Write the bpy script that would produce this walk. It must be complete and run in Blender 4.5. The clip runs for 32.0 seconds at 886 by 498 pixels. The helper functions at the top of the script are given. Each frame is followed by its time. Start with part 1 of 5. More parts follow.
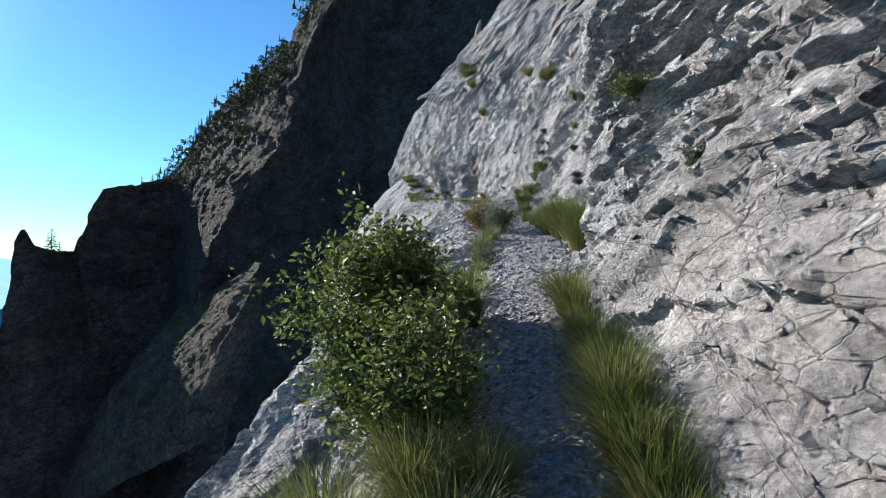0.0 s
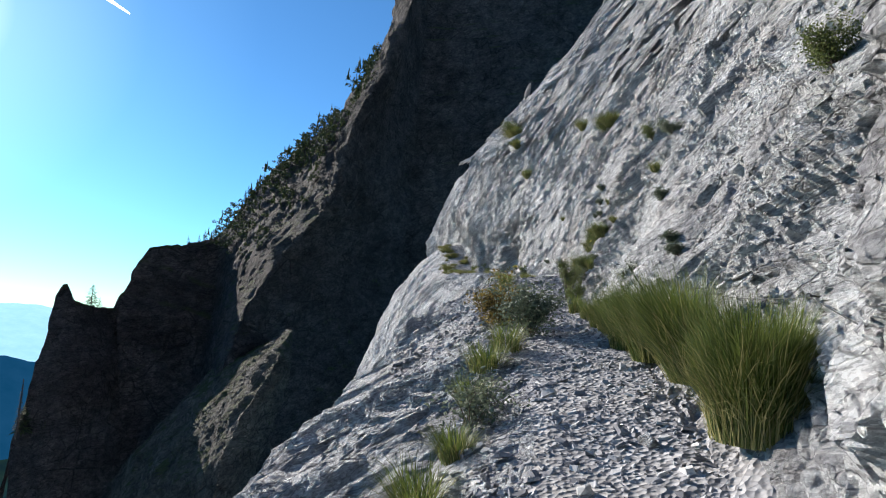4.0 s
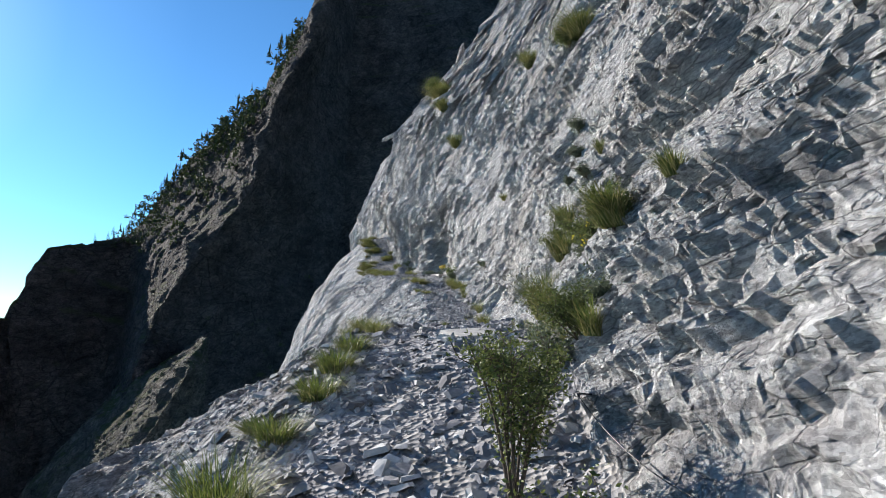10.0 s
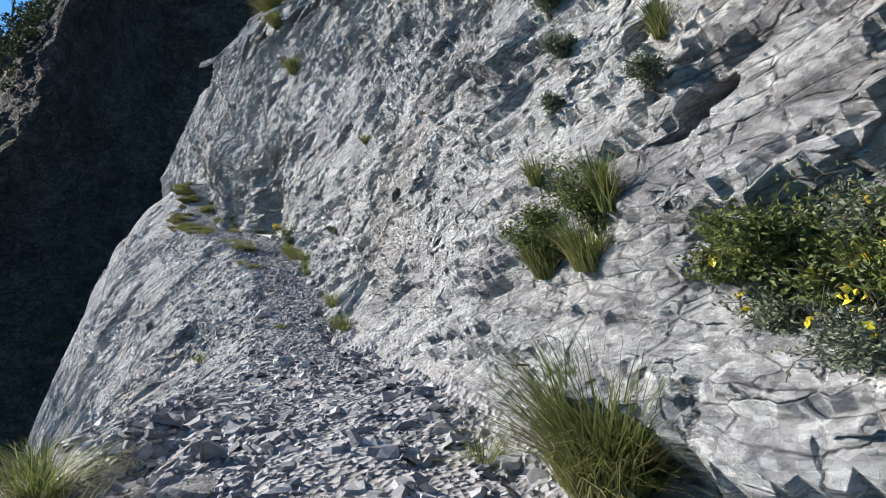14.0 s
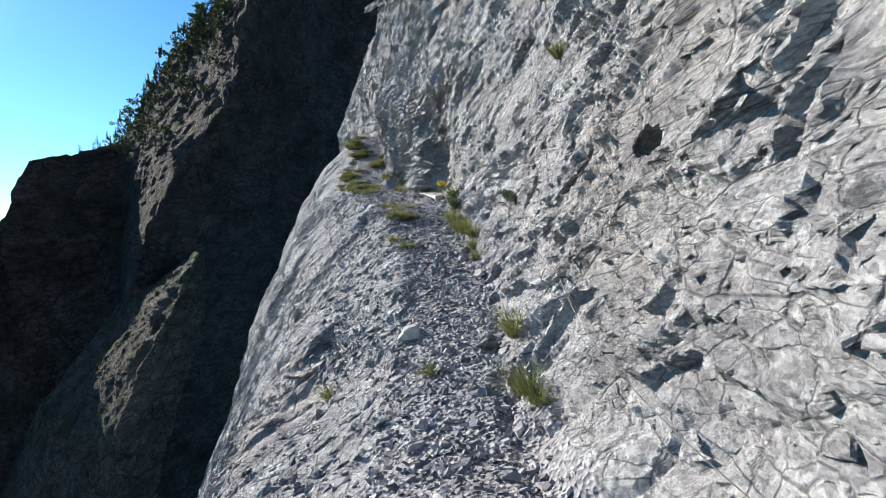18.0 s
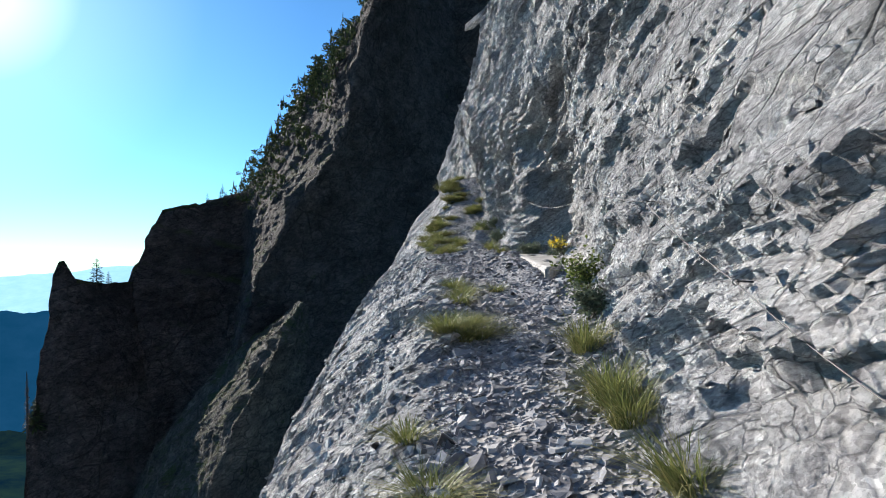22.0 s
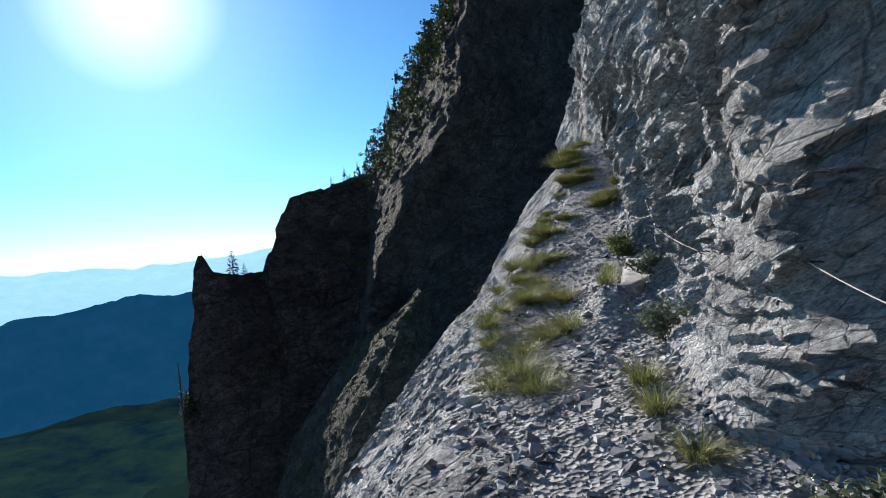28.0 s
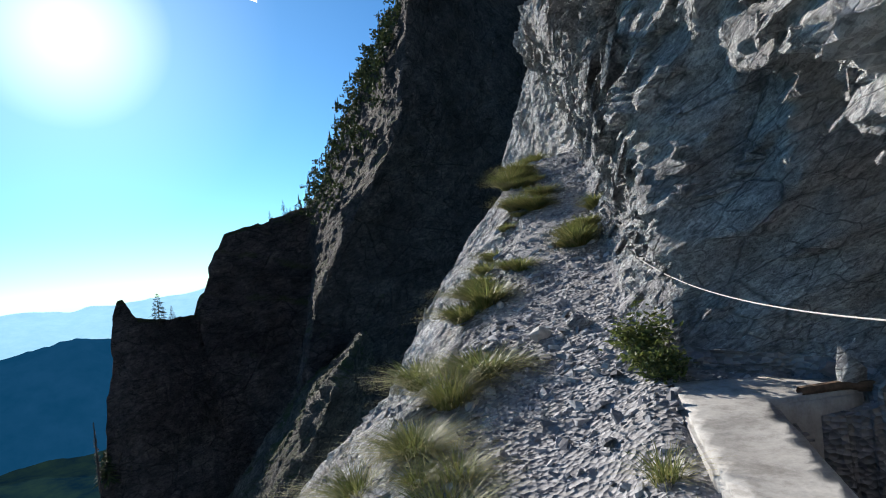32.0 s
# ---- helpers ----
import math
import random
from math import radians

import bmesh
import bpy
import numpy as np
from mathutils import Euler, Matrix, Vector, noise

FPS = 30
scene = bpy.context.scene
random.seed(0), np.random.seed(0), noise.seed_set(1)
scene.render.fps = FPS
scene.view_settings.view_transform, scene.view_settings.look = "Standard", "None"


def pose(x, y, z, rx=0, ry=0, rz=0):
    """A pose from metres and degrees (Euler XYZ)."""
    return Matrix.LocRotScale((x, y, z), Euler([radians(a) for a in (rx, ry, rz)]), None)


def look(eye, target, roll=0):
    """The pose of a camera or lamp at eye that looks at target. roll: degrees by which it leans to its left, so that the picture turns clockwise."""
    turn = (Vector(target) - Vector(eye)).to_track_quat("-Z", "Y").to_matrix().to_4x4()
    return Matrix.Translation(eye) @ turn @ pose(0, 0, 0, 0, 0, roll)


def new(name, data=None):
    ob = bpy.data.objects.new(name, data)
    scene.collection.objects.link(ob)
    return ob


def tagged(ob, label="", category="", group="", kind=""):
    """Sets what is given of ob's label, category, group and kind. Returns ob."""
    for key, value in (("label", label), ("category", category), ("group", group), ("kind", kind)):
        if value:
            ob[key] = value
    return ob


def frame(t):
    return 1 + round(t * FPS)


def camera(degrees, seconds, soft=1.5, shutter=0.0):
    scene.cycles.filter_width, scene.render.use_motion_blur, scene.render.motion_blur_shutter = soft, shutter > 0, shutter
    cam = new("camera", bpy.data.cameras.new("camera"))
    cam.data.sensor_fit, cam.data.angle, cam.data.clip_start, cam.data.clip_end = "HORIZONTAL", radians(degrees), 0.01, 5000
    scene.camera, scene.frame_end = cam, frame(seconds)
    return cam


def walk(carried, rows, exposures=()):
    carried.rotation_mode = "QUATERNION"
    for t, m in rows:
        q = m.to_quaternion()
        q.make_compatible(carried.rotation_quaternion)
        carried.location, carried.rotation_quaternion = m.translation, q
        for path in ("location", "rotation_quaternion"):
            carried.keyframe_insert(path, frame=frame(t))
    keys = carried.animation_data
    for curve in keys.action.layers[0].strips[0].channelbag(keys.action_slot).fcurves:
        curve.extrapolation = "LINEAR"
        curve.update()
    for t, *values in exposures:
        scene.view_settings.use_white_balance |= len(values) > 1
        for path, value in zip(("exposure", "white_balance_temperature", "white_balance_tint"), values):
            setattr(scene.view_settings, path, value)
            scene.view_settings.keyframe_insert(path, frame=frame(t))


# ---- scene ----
cam = camera(73.7, 32.0, 1.0)
PATH = [
    (0, (-0.383, 0.221, 1.608), (-0.388, 2.221, 1.607), 0.1),
    (0.5, (-0.303, 0.813, 1.804), (-0.388, 2.811, 1.741), -2.6),
    (1, (-0.195, 1.503, 1.921), (-0.215, 3.503, 1.908), -2.0),
    (1.5, (-0.090, 2.168, 1.963), (-0.155, 4.166, 2.033), 0.7),
    (2, (0.002, 2.764, 2.024), (-0.109, 4.761, 2.076), 0.7),
    (2.5, (0.133, 3.414, 2.047), (0.028, 5.406, 2.197), 0.5),
    (3, (0.332, 4.071, 2.045), (0.238, 6.057, 2.263), 1.7),
    (3.5, (0.280, 4.762, 2.037), (0.116, 6.742, 2.269), 3.3),
    (5.5, (0.798, 7.323, 2.437), (0.584, 9.296, 2.688), 0.3),
    (6, (1.004, 8.035, 2.714), (0.670, 9.998, 2.898), -3.7),
    (6.5, (0.868, 8.729, 2.890), (0.639, 10.713, 2.997), 3.2),
    (7, (1.055, 9.425, 3.015), (0.757, 11.394, 3.195), 1.2),
    (7.5, (1.053, 10.192, 3.059), (0.847, 12.176, 3.213), 0.1),
    (8, (1.066, 10.791, 3.097), (0.954, 12.778, 3.302), -1.4),
    (8.5, (1.185, 11.574, 3.224), (1.071, 13.568, 3.344), 1.0),
    (9, (1.257, 12.243, 3.271), (1.137, 14.234, 3.423), 0.1),
    (9.5, (1.302, 12.929, 3.268), (1.295, 14.915, 3.501), -1.0),
    (10, (1.313, 13.539, 3.301), (1.329, 15.528, 3.512), 0.9),
    (10.5, (1.337, 14.145, 3.388), (1.435, 16.133, 3.587), 1.4),
    (11, (1.308, 14.676, 3.457), (1.399, 16.672, 3.532), 0.9),
    (11.5, (1.260, 15.314, 3.504), (1.517, 17.296, 3.580), 1.7),
    (12, (1.290, 15.834, 3.567), (1.731, 17.778, 3.735), -1.3),
    (12.5, (1.247, 16.259, 3.667), (1.710, 18.200, 3.802), -0.5),
    (13, (1.221, 16.668, 3.775), (1.779, 18.588, 3.726), 1.7),
    (13.5, (1.248, 16.979, 3.918), (1.794, 18.903, 3.878), -2.0),
    (14, (1.327, 17.418, 3.980), (1.888, 19.337, 4.020), 0.5),
    (14.5, (1.414, 17.762, 4.155), (2.035, 19.663, 4.185), 1.3),
    (15, (1.546, 18.021, 4.320), (1.928, 19.982, 4.412), 3.5),
    (15.5, (1.661, 18.509, 4.416), (1.830, 20.502, 4.434), 4.3),
    (17.5, (1.684, 20.421, 4.529), (1.729, 22.417, 4.404), -0.4),
    (18, (1.687, 21.060, 4.442), (1.659, 23.054, 4.295), -1.5),
    (18.5, (1.697, 21.821, 4.333), (1.609, 23.816, 4.218), -0.4),
    (19, (1.691, 22.769, 4.190), (1.557, 24.764, 4.145), -2.1),
    (19.5, (1.694, 23.784, 4.192), (1.683, 25.783, 4.260), -0.6),
    (20, (1.690, 24.752, 4.318), (1.677, 26.752, 4.337), -0.7),
    (20.5, (1.662, 25.512, 4.454), (1.593, 27.508, 4.360), -6.5),
    (21, (1.654, 26.284, 4.547), (1.585, 28.282, 4.497), -4.3),
    (21.5, (1.675, 27.085, 4.644), (1.702, 29.085, 4.629), -2.8),
    (22, (1.604, 27.781, 4.881), (1.195, 29.738, 4.896), -1.2),
    (22.5, (1.558, 28.519, 4.963), (0.958, 30.426, 5.028), 0.1),
    (23, (1.471, 29.206, 5.068), (0.666, 31.036, 5.121), 1.9),
    (23.5, (1.381, 30.014, 5.171), (0.661, 31.879, 5.230), -1.1),
    (24, (1.286, 30.694, 5.315), (0.627, 32.580, 5.399), -2.4),
    (24.5, (1.265, 31.276, 5.475), (0.523, 33.134, 5.480), -0.5),
    (25, (1.150, 31.850, 5.596), (0.327, 33.672, 5.550), -0.3),
    (25.5, (1.077, 32.598, 5.675), (0.310, 34.445, 5.644), -1.6),
    (27.5, (0.606, 35.564, 6.128), (-0.183, 37.401, 6.102), -4.3),
    (28, (0.515, 36.229, 6.175), (-0.334, 38.039, 6.102), -4.9),
    (28.5, (0.335, 36.878, 6.171), (-0.564, 38.664, 6.159), -6.6),
    (29, (0.111, 37.542, 6.200), (-0.740, 39.351, 6.170), -2.2),
    (29.5, (-0.073, 38.275, 6.262), (-0.883, 40.103, 6.198), -5.8),
    (30, (-0.256, 39.023, 6.325), (-0.947, 40.897, 6.224), -3.3),
    (30.5, (-0.389, 39.741, 6.320), (-1.137, 41.591, 6.186), -2.6),
    (31, (-0.540, 40.361, 6.328), (-1.309, 42.207, 6.291), -3.8),
    (31.5, (-0.611, 40.984, 6.372), (-1.319, 42.854, 6.391), -2.9),
    (32, (-0.743, 41.670, 6.428), (-1.438, 43.546, 6.445), -6.4),
]
walk(cam, [(t, look(eye, target, roll)) for t, eye, target, roll in PATH],
     [(0, 1.0), (22, 1.0), (26, 0.82), (32, 0.78)])

# ---- world and sun ----
SUN_AZ, SUN_EL = 51.0, 21.0          # degrees left of +y, above the horizon
world = bpy.data.worlds.new("sky")
scene.world = world
world.use_nodes = True
wn = world.node_tree
sky = wn.nodes.new("ShaderNodeTexSky")
sky.sky_type, sky.sun_disc = "NISHITA", False
sky.sun_elevation, sky.sun_rotation = radians(SUN_EL), radians(-SUN_AZ)
sky.altitude, sky.dust_density, sky.ozone_density = 1400, 0.18, 2.0
tint = wn.nodes.new("ShaderNodeMix")              # clear mountain air, a little more cyan
tint.data_type, tint.blend_type = "RGBA", "MULTIPLY"
tint.inputs[0].default_value = 1.0
tint.inputs[7].default_value = (0.47, 0.88, 1.16, 1)
wn.links.new(sky.outputs[0], tint.inputs[6])
glare = wn.nodes.new("ShaderNodeTexGradient")     # the bright air close round the sun
glare.gradient_type = "SPHERICAL"
round_sun = wn.nodes.new("ShaderNodeMapping")
where_to = wn.nodes.new("ShaderNodeTexCoord")
wn.links.new(where_to.outputs["Generated"], round_sun.inputs["Vector"])
GLARE = 0.44                                       # how far it reaches, in radians
round_sun.inputs["Scale"].default_value = [1 / GLARE] * 3
round_sun.inputs["Location"].default_value = [math.sin(radians(SUN_AZ)) * math.cos(radians(SUN_EL)) / GLARE,
                                              -math.cos(radians(SUN_AZ)) * math.cos(radians(SUN_EL)) / GLARE, -math.sin(radians(SUN_EL)) / GLARE]
wn.links.new(round_sun.outputs[0], glare.inputs[0])
fade = wn.nodes.new("ShaderNodeValToRGB")
for spot, (at, c) in zip([fade.color_ramp.elements[0], fade.color_ramp.elements.new(.35), fade.color_ramp.elements.new(.6), fade.color_ramp.elements[-1]],
                         ((0, (0, 0, 0)), (.35, (.024, .04, .045)), (.7, (.14, .17, .18)), (.92, (.7, .7, .7)))):
    spot.position, spot.color = at, (*c, 1)
wn.links.new(glare.outputs[0], fade.inputs[0])
more = wn.nodes.new("ShaderNodeMix")
more.data_type, more.blend_type = "RGBA", "ADD"
more.inputs[0].default_value = 1.0
lift = wn.nodes.new("ShaderNodeMix")
lift.data_type, lift.blend_type = "RGBA", "MULTIPLY"
lift.inputs[0].default_value = 1.0
lift.inputs[7].default_value = (9, 9, 9, 1)
wn.links.new(fade.outputs[0], lift.inputs[6])
wn.links.new(tint.outputs[2], more.inputs[6])
wn.links.new(lift.outputs[2], more.inputs[7])
wn.links.new(more.outputs[2], wn.nodes["Background"].inputs[0])
wn.nodes["Background"].inputs[1].default_value = 0.076
sun = new("sun", bpy.data.lights.new("sun", "SUN"))
sun.data.energy, sun.data.angle, sun.data.color = 5.0, radians(0.53), (1.0, 0.93, 0.85)
sun_way = Vector((-math.sin(radians(SUN_AZ)) * math.cos(radians(SUN_EL)),
                  math.cos(radians(SUN_AZ)) * math.cos(radians(SUN_EL)), math.sin(radians(SUN_EL))))
sun.matrix_world = look(sun_way * 300, (0, 0, 0))


# ---- noise in numpy ----
def lattice(ix, iy, iz, seed):
    h = (ix.astype(np.int64) * 374761393 + iy.astype(np.int64) * 668265263 + iz.astype(np.int64) * 2147483647 + seed * 974634777) & 0xFFFFFFFF
    h = ((h ^ (h >> 13)) * 1274126177) & 0xFFFFFFFF
    h = ((h ^ (h >> 16)) * 2246822519) & 0xFFFFFFFF
    return ((h ^ (h >> 15)) & 0xFFFFFF) / 0xFFFFFF


def vnoise(p, seed=0):
    """Value noise in -1..1 at the points p (n, 3)."""
    f = np.floor(p)
    q = p - f
    q = q * q * (3 - 2 * q)
    i = f.astype(np.int64)
    out = 0
    for a in (0, 1):
        wa = q[:, 0] if a else 1 - q[:, 0]
        for b in (0, 1):
            wb = q[:, 1] if b else 1 - q[:, 1]
            for c in (0, 1):
                wc = q[:, 2] if c else 1 - q[:, 2]
                out = out + wa * wb * wc * lattice(i[:, 0] + a, i[:, 1] + b, i[:, 2] + c, seed)
    return out * 2 - 1


def fbm(p, octaves, seed=0):
    out, amp, total = 0, 1.0, 0
    for o in range(octaves):
        out = out + amp * vnoise(p * 2.03 ** o, seed + o * 7)
        total += amp
        amp *= 0.52
    return out / total


def cells(p, seed=0):
    """Distance to the nearest and second nearest of jittered points, and a random number of the nearest one's cell."""
    i = np.floor(p).astype(np.int64)
    best = np.full(len(p), 9.0)
    second = best.copy()
    rnd = np.zeros(len(p))
    for a in (-1, 0, 1):
        for b in (-1, 0, 1):
            for c in (-1, 0, 1):
                k = i + (a, b, c)
                o = np.stack([lattice(k[:, 0], k[:, 1], k[:, 2], seed + s) for s in (1, 2, 3)], 1)
                d = np.linalg.norm(k + o - p, axis=1)
                r = lattice(k[:, 0], k[:, 1], k[:, 2], seed + 4)
                near = d < best
                second = np.where(near, best, np.minimum(second, d))
                rnd = np.where(near, r, rnd)
                best = np.where(near, d, best)
    return best, second, rnd


def beds(b, seed, sharp=4.0):
    """Height of stacked rock beds at the bedding coordinate b: each bed sticks out by a random amount, with a rounded lip."""
    k = np.floor(b)
    q = b - k
    z = np.zeros_like(k)
    h0, h1 = lattice(k, z, z, seed), lattice(k + 1, z, z, seed)
    w = 1 / (1 + np.exp(-sharp * 8 * (q - 0.82)))
    return (h0 * (1 - w) + h1 * w) * 2 - 1


def unit(v):
    return v / np.maximum(np.linalg.norm(v, axis=-1, keepdims=True), 1e-9)


def grid_mesh(name, pts, material, kind="structure", smooth=True):
    """A mesh object from a grid of points (n, m, 3)."""
    n, m = pts.shape[:2]
    idx = np.arange(n * m).reshape(n, m)
    quads = np.stack([idx[:-1, :-1], idx[:-1, 1:], idx[1:, 1:], idx[1:, :-1]], -1).reshape(-1, 4)
    return raw_mesh(name, pts.reshape(-1, 3), quads, material, kind, smooth)


def raw_mesh(name, verts, faces, material, kind="", smooth=False):
    """A mesh object from arrays of vertices and of faces that all have the same number of corners."""
    me = bpy.data.meshes.new(name)
    k = faces.shape[1]
    me.vertices.add(len(verts))
    me.vertices.foreach_set("co", np.ascontiguousarray(verts, np.float32).ravel())
    me.loops.add(faces.size)
    me.loops.foreach_set("vertex_index", np.ascontiguousarray(faces, np.int32).ravel())
    me.polygons.add(len(faces))
    me.polygons.foreach_set("loop_start", np.arange(0, faces.size, k, dtype=np.int32))
    me.update(calc_edges=True)
    me.polygons.foreach_set("use_smooth", np.full(len(faces), smooth))
    me.materials.append(material)
    ob = new(name, me)
    if kind:
        ob["kind"] = kind
    return ob


# ---- materials ----
def material(name, rough=0.85, spec=0.3):
    m = bpy.data.materials.new(name)
    m.use_nodes = True
    b = m.node_tree.nodes["Principled BSDF"]
    b.inputs["Roughness"].default_value = rough
    b.inputs["Specular IOR Level"].default_value = spec
    return m, m.node_tree, b


def node(nt, kind, **values):
    n = nt.nodes.new(kind)
    for key, value in values.items():
        if key in n.inputs:
            n.inputs[key].default_value = value
    return n


def ramp(nt, fac, *stops):
    r = nt.nodes.new("ShaderNodeValToRGB")
    while len(r.color_ramp.elements) < len(stops):
        r.color_ramp.elements.new(0.5)
    for e, (at, c) in zip(r.color_ramp.elements, stops):
        e.position, e.color = at, (*c, 1) if len(c) == 3 else c
    nt.links.new(fac, r.inputs[0])
    return r.outputs[0]


def mix(nt, fac, a, b, how="MIX"):
    m = nt.nodes.new("ShaderNodeMix")
    m.data_type, m.blend_type = "RGBA", how
    for sock, v in ((m.inputs[0], fac), (m.inputs[6], a), (m.inputs[7], b)):
        if isinstance(v, (int, float)):
            sock.default_value = v
        elif isinstance(v, tuple):
            sock.default_value = (*v, 1)
        else:
            nt.links.new(v, sock)
    return m.outputs[2]


def coords(nt, scale=(1, 1, 1), turn=(0, 0, 0)):
    g = nt.nodes.new("ShaderNodeNewGeometry")
    mp = nt.nodes.new("ShaderNodeMapping")
    mp.inputs["Rotation"].default_value = [radians(a) for a in turn]
    nt.links.new(g.outputs["Position"], mp.inputs["Vector"])
    sc = nt.nodes.new("ShaderNodeMapping")
    sc.inputs["Scale"].default_value = scale
    nt.links.new(mp.outputs[0], sc.inputs["Vector"])
    return sc.outputs[0]


def noise_tex(nt, vec, scale, detail=6, rough=0.6, distortion=0.0):
    n = nt.nodes.new("ShaderNodeTexNoise")
    n.inputs["Scale"].default_value = scale
    n.inputs["Detail"].default_value = detail
    n.inputs["Roughness"].default_value = rough
    n.inputs["Distortion"].default_value = distortion
    nt.links.new(vec, n.inputs["Vector"])
    return n.outputs[0]


def bump(nt, bsdf, height, strength=0.5, distance=0.05, under=None):
    b = nt.nodes.new("ShaderNodeBump")
    b.inputs["Strength"].default_value, b.inputs["Distance"].default_value = strength, distance
    nt.links.new(height, b.inputs["Height"])
    if under:
        nt.links.new(under, b.inputs["Normal"])
    nt.links.new(b.outputs[0], bsdf.inputs["Normal"])
    return b.outputs[0]


BED_NORMAL = np.array([-.50, .10, .85])      # the tilt of the rock's beds
BED_NORMAL /= np.linalg.norm(BED_NORMAL)
BED_ALONG = np.cross(BED_NORMAL, (0, 0, 1))
BED_ALONG /= np.linalg.norm(BED_ALONG)
BED_ACROSS = np.cross(BED_NORMAL, BED_ALONG)
BED_TURN = [math.degrees(a) for a in Matrix((BED_ALONG, BED_ACROSS, BED_NORMAL)).to_euler()]


def voronoi(nt, vec, scale, feature="F1"):
    v = nt.nodes.new("ShaderNodeTexVoronoi")
    v.feature = feature
    v.inputs["Scale"].default_value = scale
    nt.links.new(vec, v.inputs["Vector"])
    return v


def facets(nt, vec, scale):
    """Heights of small planes, each broken off at a slant of its own."""
    v = voronoi(nt, vec, scale)
    off = nt.nodes.new("ShaderNodeVectorMath")
    off.operation = "SUBTRACT"
    nt.links.new(vec, off.inputs[0])
    nt.links.new(v.outputs["Position"], off.inputs[1])
    way = nt.nodes.new("ShaderNodeVectorMath")
    way.operation = "SUBTRACT"
    nt.links.new(v.outputs["Color"], way.inputs[0])
    way.inputs[1].default_value = (0.5, 0.5, 0.5)
    dot = nt.nodes.new("ShaderNodeVectorMath")
    dot.operation = "DOT_PRODUCT"
    nt.links.new(off.outputs[0], dot.inputs[0])
    nt.links.new(way.outputs[0], dot.inputs[1])
    return v, dot.outputs["Value"]


def rock_material(name, light, mid, dark, warm, warm_share=0.5, bed=3.6, fine_scale=1.0, moss=0.0, crack=1.0):
    m, nt, b = material(name, 0.9, 0.2)
    k = fine_scale
    p = coords(nt)
    strata = coords(nt, (1, 1.4, bed), BED_TURN)
    warped = mix(nt, 0.14, strata, noise_tex(nt, p, 2.2 * k, 6, 0.65), "ADD")
    big = noise_tex(nt, p, 0.35 * k, 5)
    layer = noise_tex(nt, strata, 2.6 * k, 12, 0.74, 0.5)
    fine = noise_tex(nt, coords(nt, (1, 1.1, 1.6), BED_TURN), 26.0 * k, 8, 0.78)
    streak = noise_tex(nt, strata, 0.55 * k, 7, 0.68, 0.6)
    plates, plate_slant = facets(nt, warped, 3.6 * k)
    chips, chip_slant = facets(nt, warped, 10.0 * k)
    grit, grit_slant = facets(nt, warped, 27.0 * k)
    col = ramp(nt, layer, (0.30, dark), (0.42, mid), (0.62, light))
    col = mix(nt, 0.45, col, ramp(nt, plates.outputs["Color"], (0.1, (0.72, 0.72, 0.74)), (0.9, (1.22, 1.21, 1.2))), "MULTIPLY")
    col = mix(nt, 0.7, col, ramp(nt, chips.outputs["Color"], (0.1, (0.62, 0.62, 0.64)), (0.8, (1.25, 1.25, 1.25))), "MULTIPLY")
    col = mix(nt, 0.6, col, ramp(nt, grit.outputs["Color"], (0.15, (0.45, 0.45, 0.46)), (0.5, (1.05, 1.05, 1.05)), (0.8, (1.3, 1.3, 1.3))), "MULTIPLY")
    col = mix(nt, ramp(nt, big, (0.50, (0, 0, 0)), (0.68, (warm_share,) * 3)), col, mix(nt, 0.35, warm, col))
    col = mix(nt, 0.8, col, ramp(nt, fine, (0.36, (0.5, 0.5, 0.51)), (0.48, (1.0, 1.0, 1.0)), (0.64, (1.22, 1.22, 1.21))), "MULTIPLY")
    col = mix(nt, 0.85, col, ramp(nt, streak, (0.36, (0.5, 0.49, 0.51)), (0.5, (0.95, 0.95, 0.95)), (0.62, (1.2, 1.2, 1.19))), "MULTIPLY")
    lines = noise_tex(nt, coords(nt, (1, 1.7, 7), BED_TURN), 4.5 * k, 9, 0.7, 0.5)
    col = mix(nt, 0.75, col, ramp(nt, lines, (0.35, (0.62, 0.62, 0.63)), (0.45, (0.97, 0.97, 0.97)), (0.62, (1.12, 1.12, 1.11))), "MULTIPLY")
    # joints and cracks that part the blocks, open here and closed there
    joints = []
    for scale, wide, seed in ((1.3, .030, 1.3), (3.8, .045, 2.9)):
        bent = mix(nt, 0.16, strata, noise_tex(nt, p, seed * k, 5, 0.7), "ADD")
        edge = voronoi(nt, bent, scale * k, "DISTANCE_TO_EDGE").outputs["Distance"]
        held = ramp(nt, noise_tex(nt, p, 1.1 * seed * k, 4), (0.42, (0, 0, 0)), (0.54, (1, 1, 1)))
        line = ramp(nt, edge, (0.0, (crack,) * 3), (wide * .4, (crack * .8,) * 3), (wide, (0, 0, 0)))
        joints.append(mix(nt, 1.0, line, held, "MULTIPLY"))
    joint = mix(nt, 1.0, joints[0], joints[1], "LIGHTEN")
    col = mix(nt, mix(nt, 1.0, joint, (.6, .6, .6), "MULTIPLY"), col, tuple(c * 0.3 for c in dark))
    vein = noise_tex(nt, coords(nt, (1, 1, 1), (20, 50, 10)), 0.8 * k, 4, 0.5, 1.0)
    col = mix(nt, ramp(nt, vein, (0.495, (0, 0, 0)), (0.5, (0.35, 0.35, 0.35)), (0.505, (0, 0, 0))), col, light)
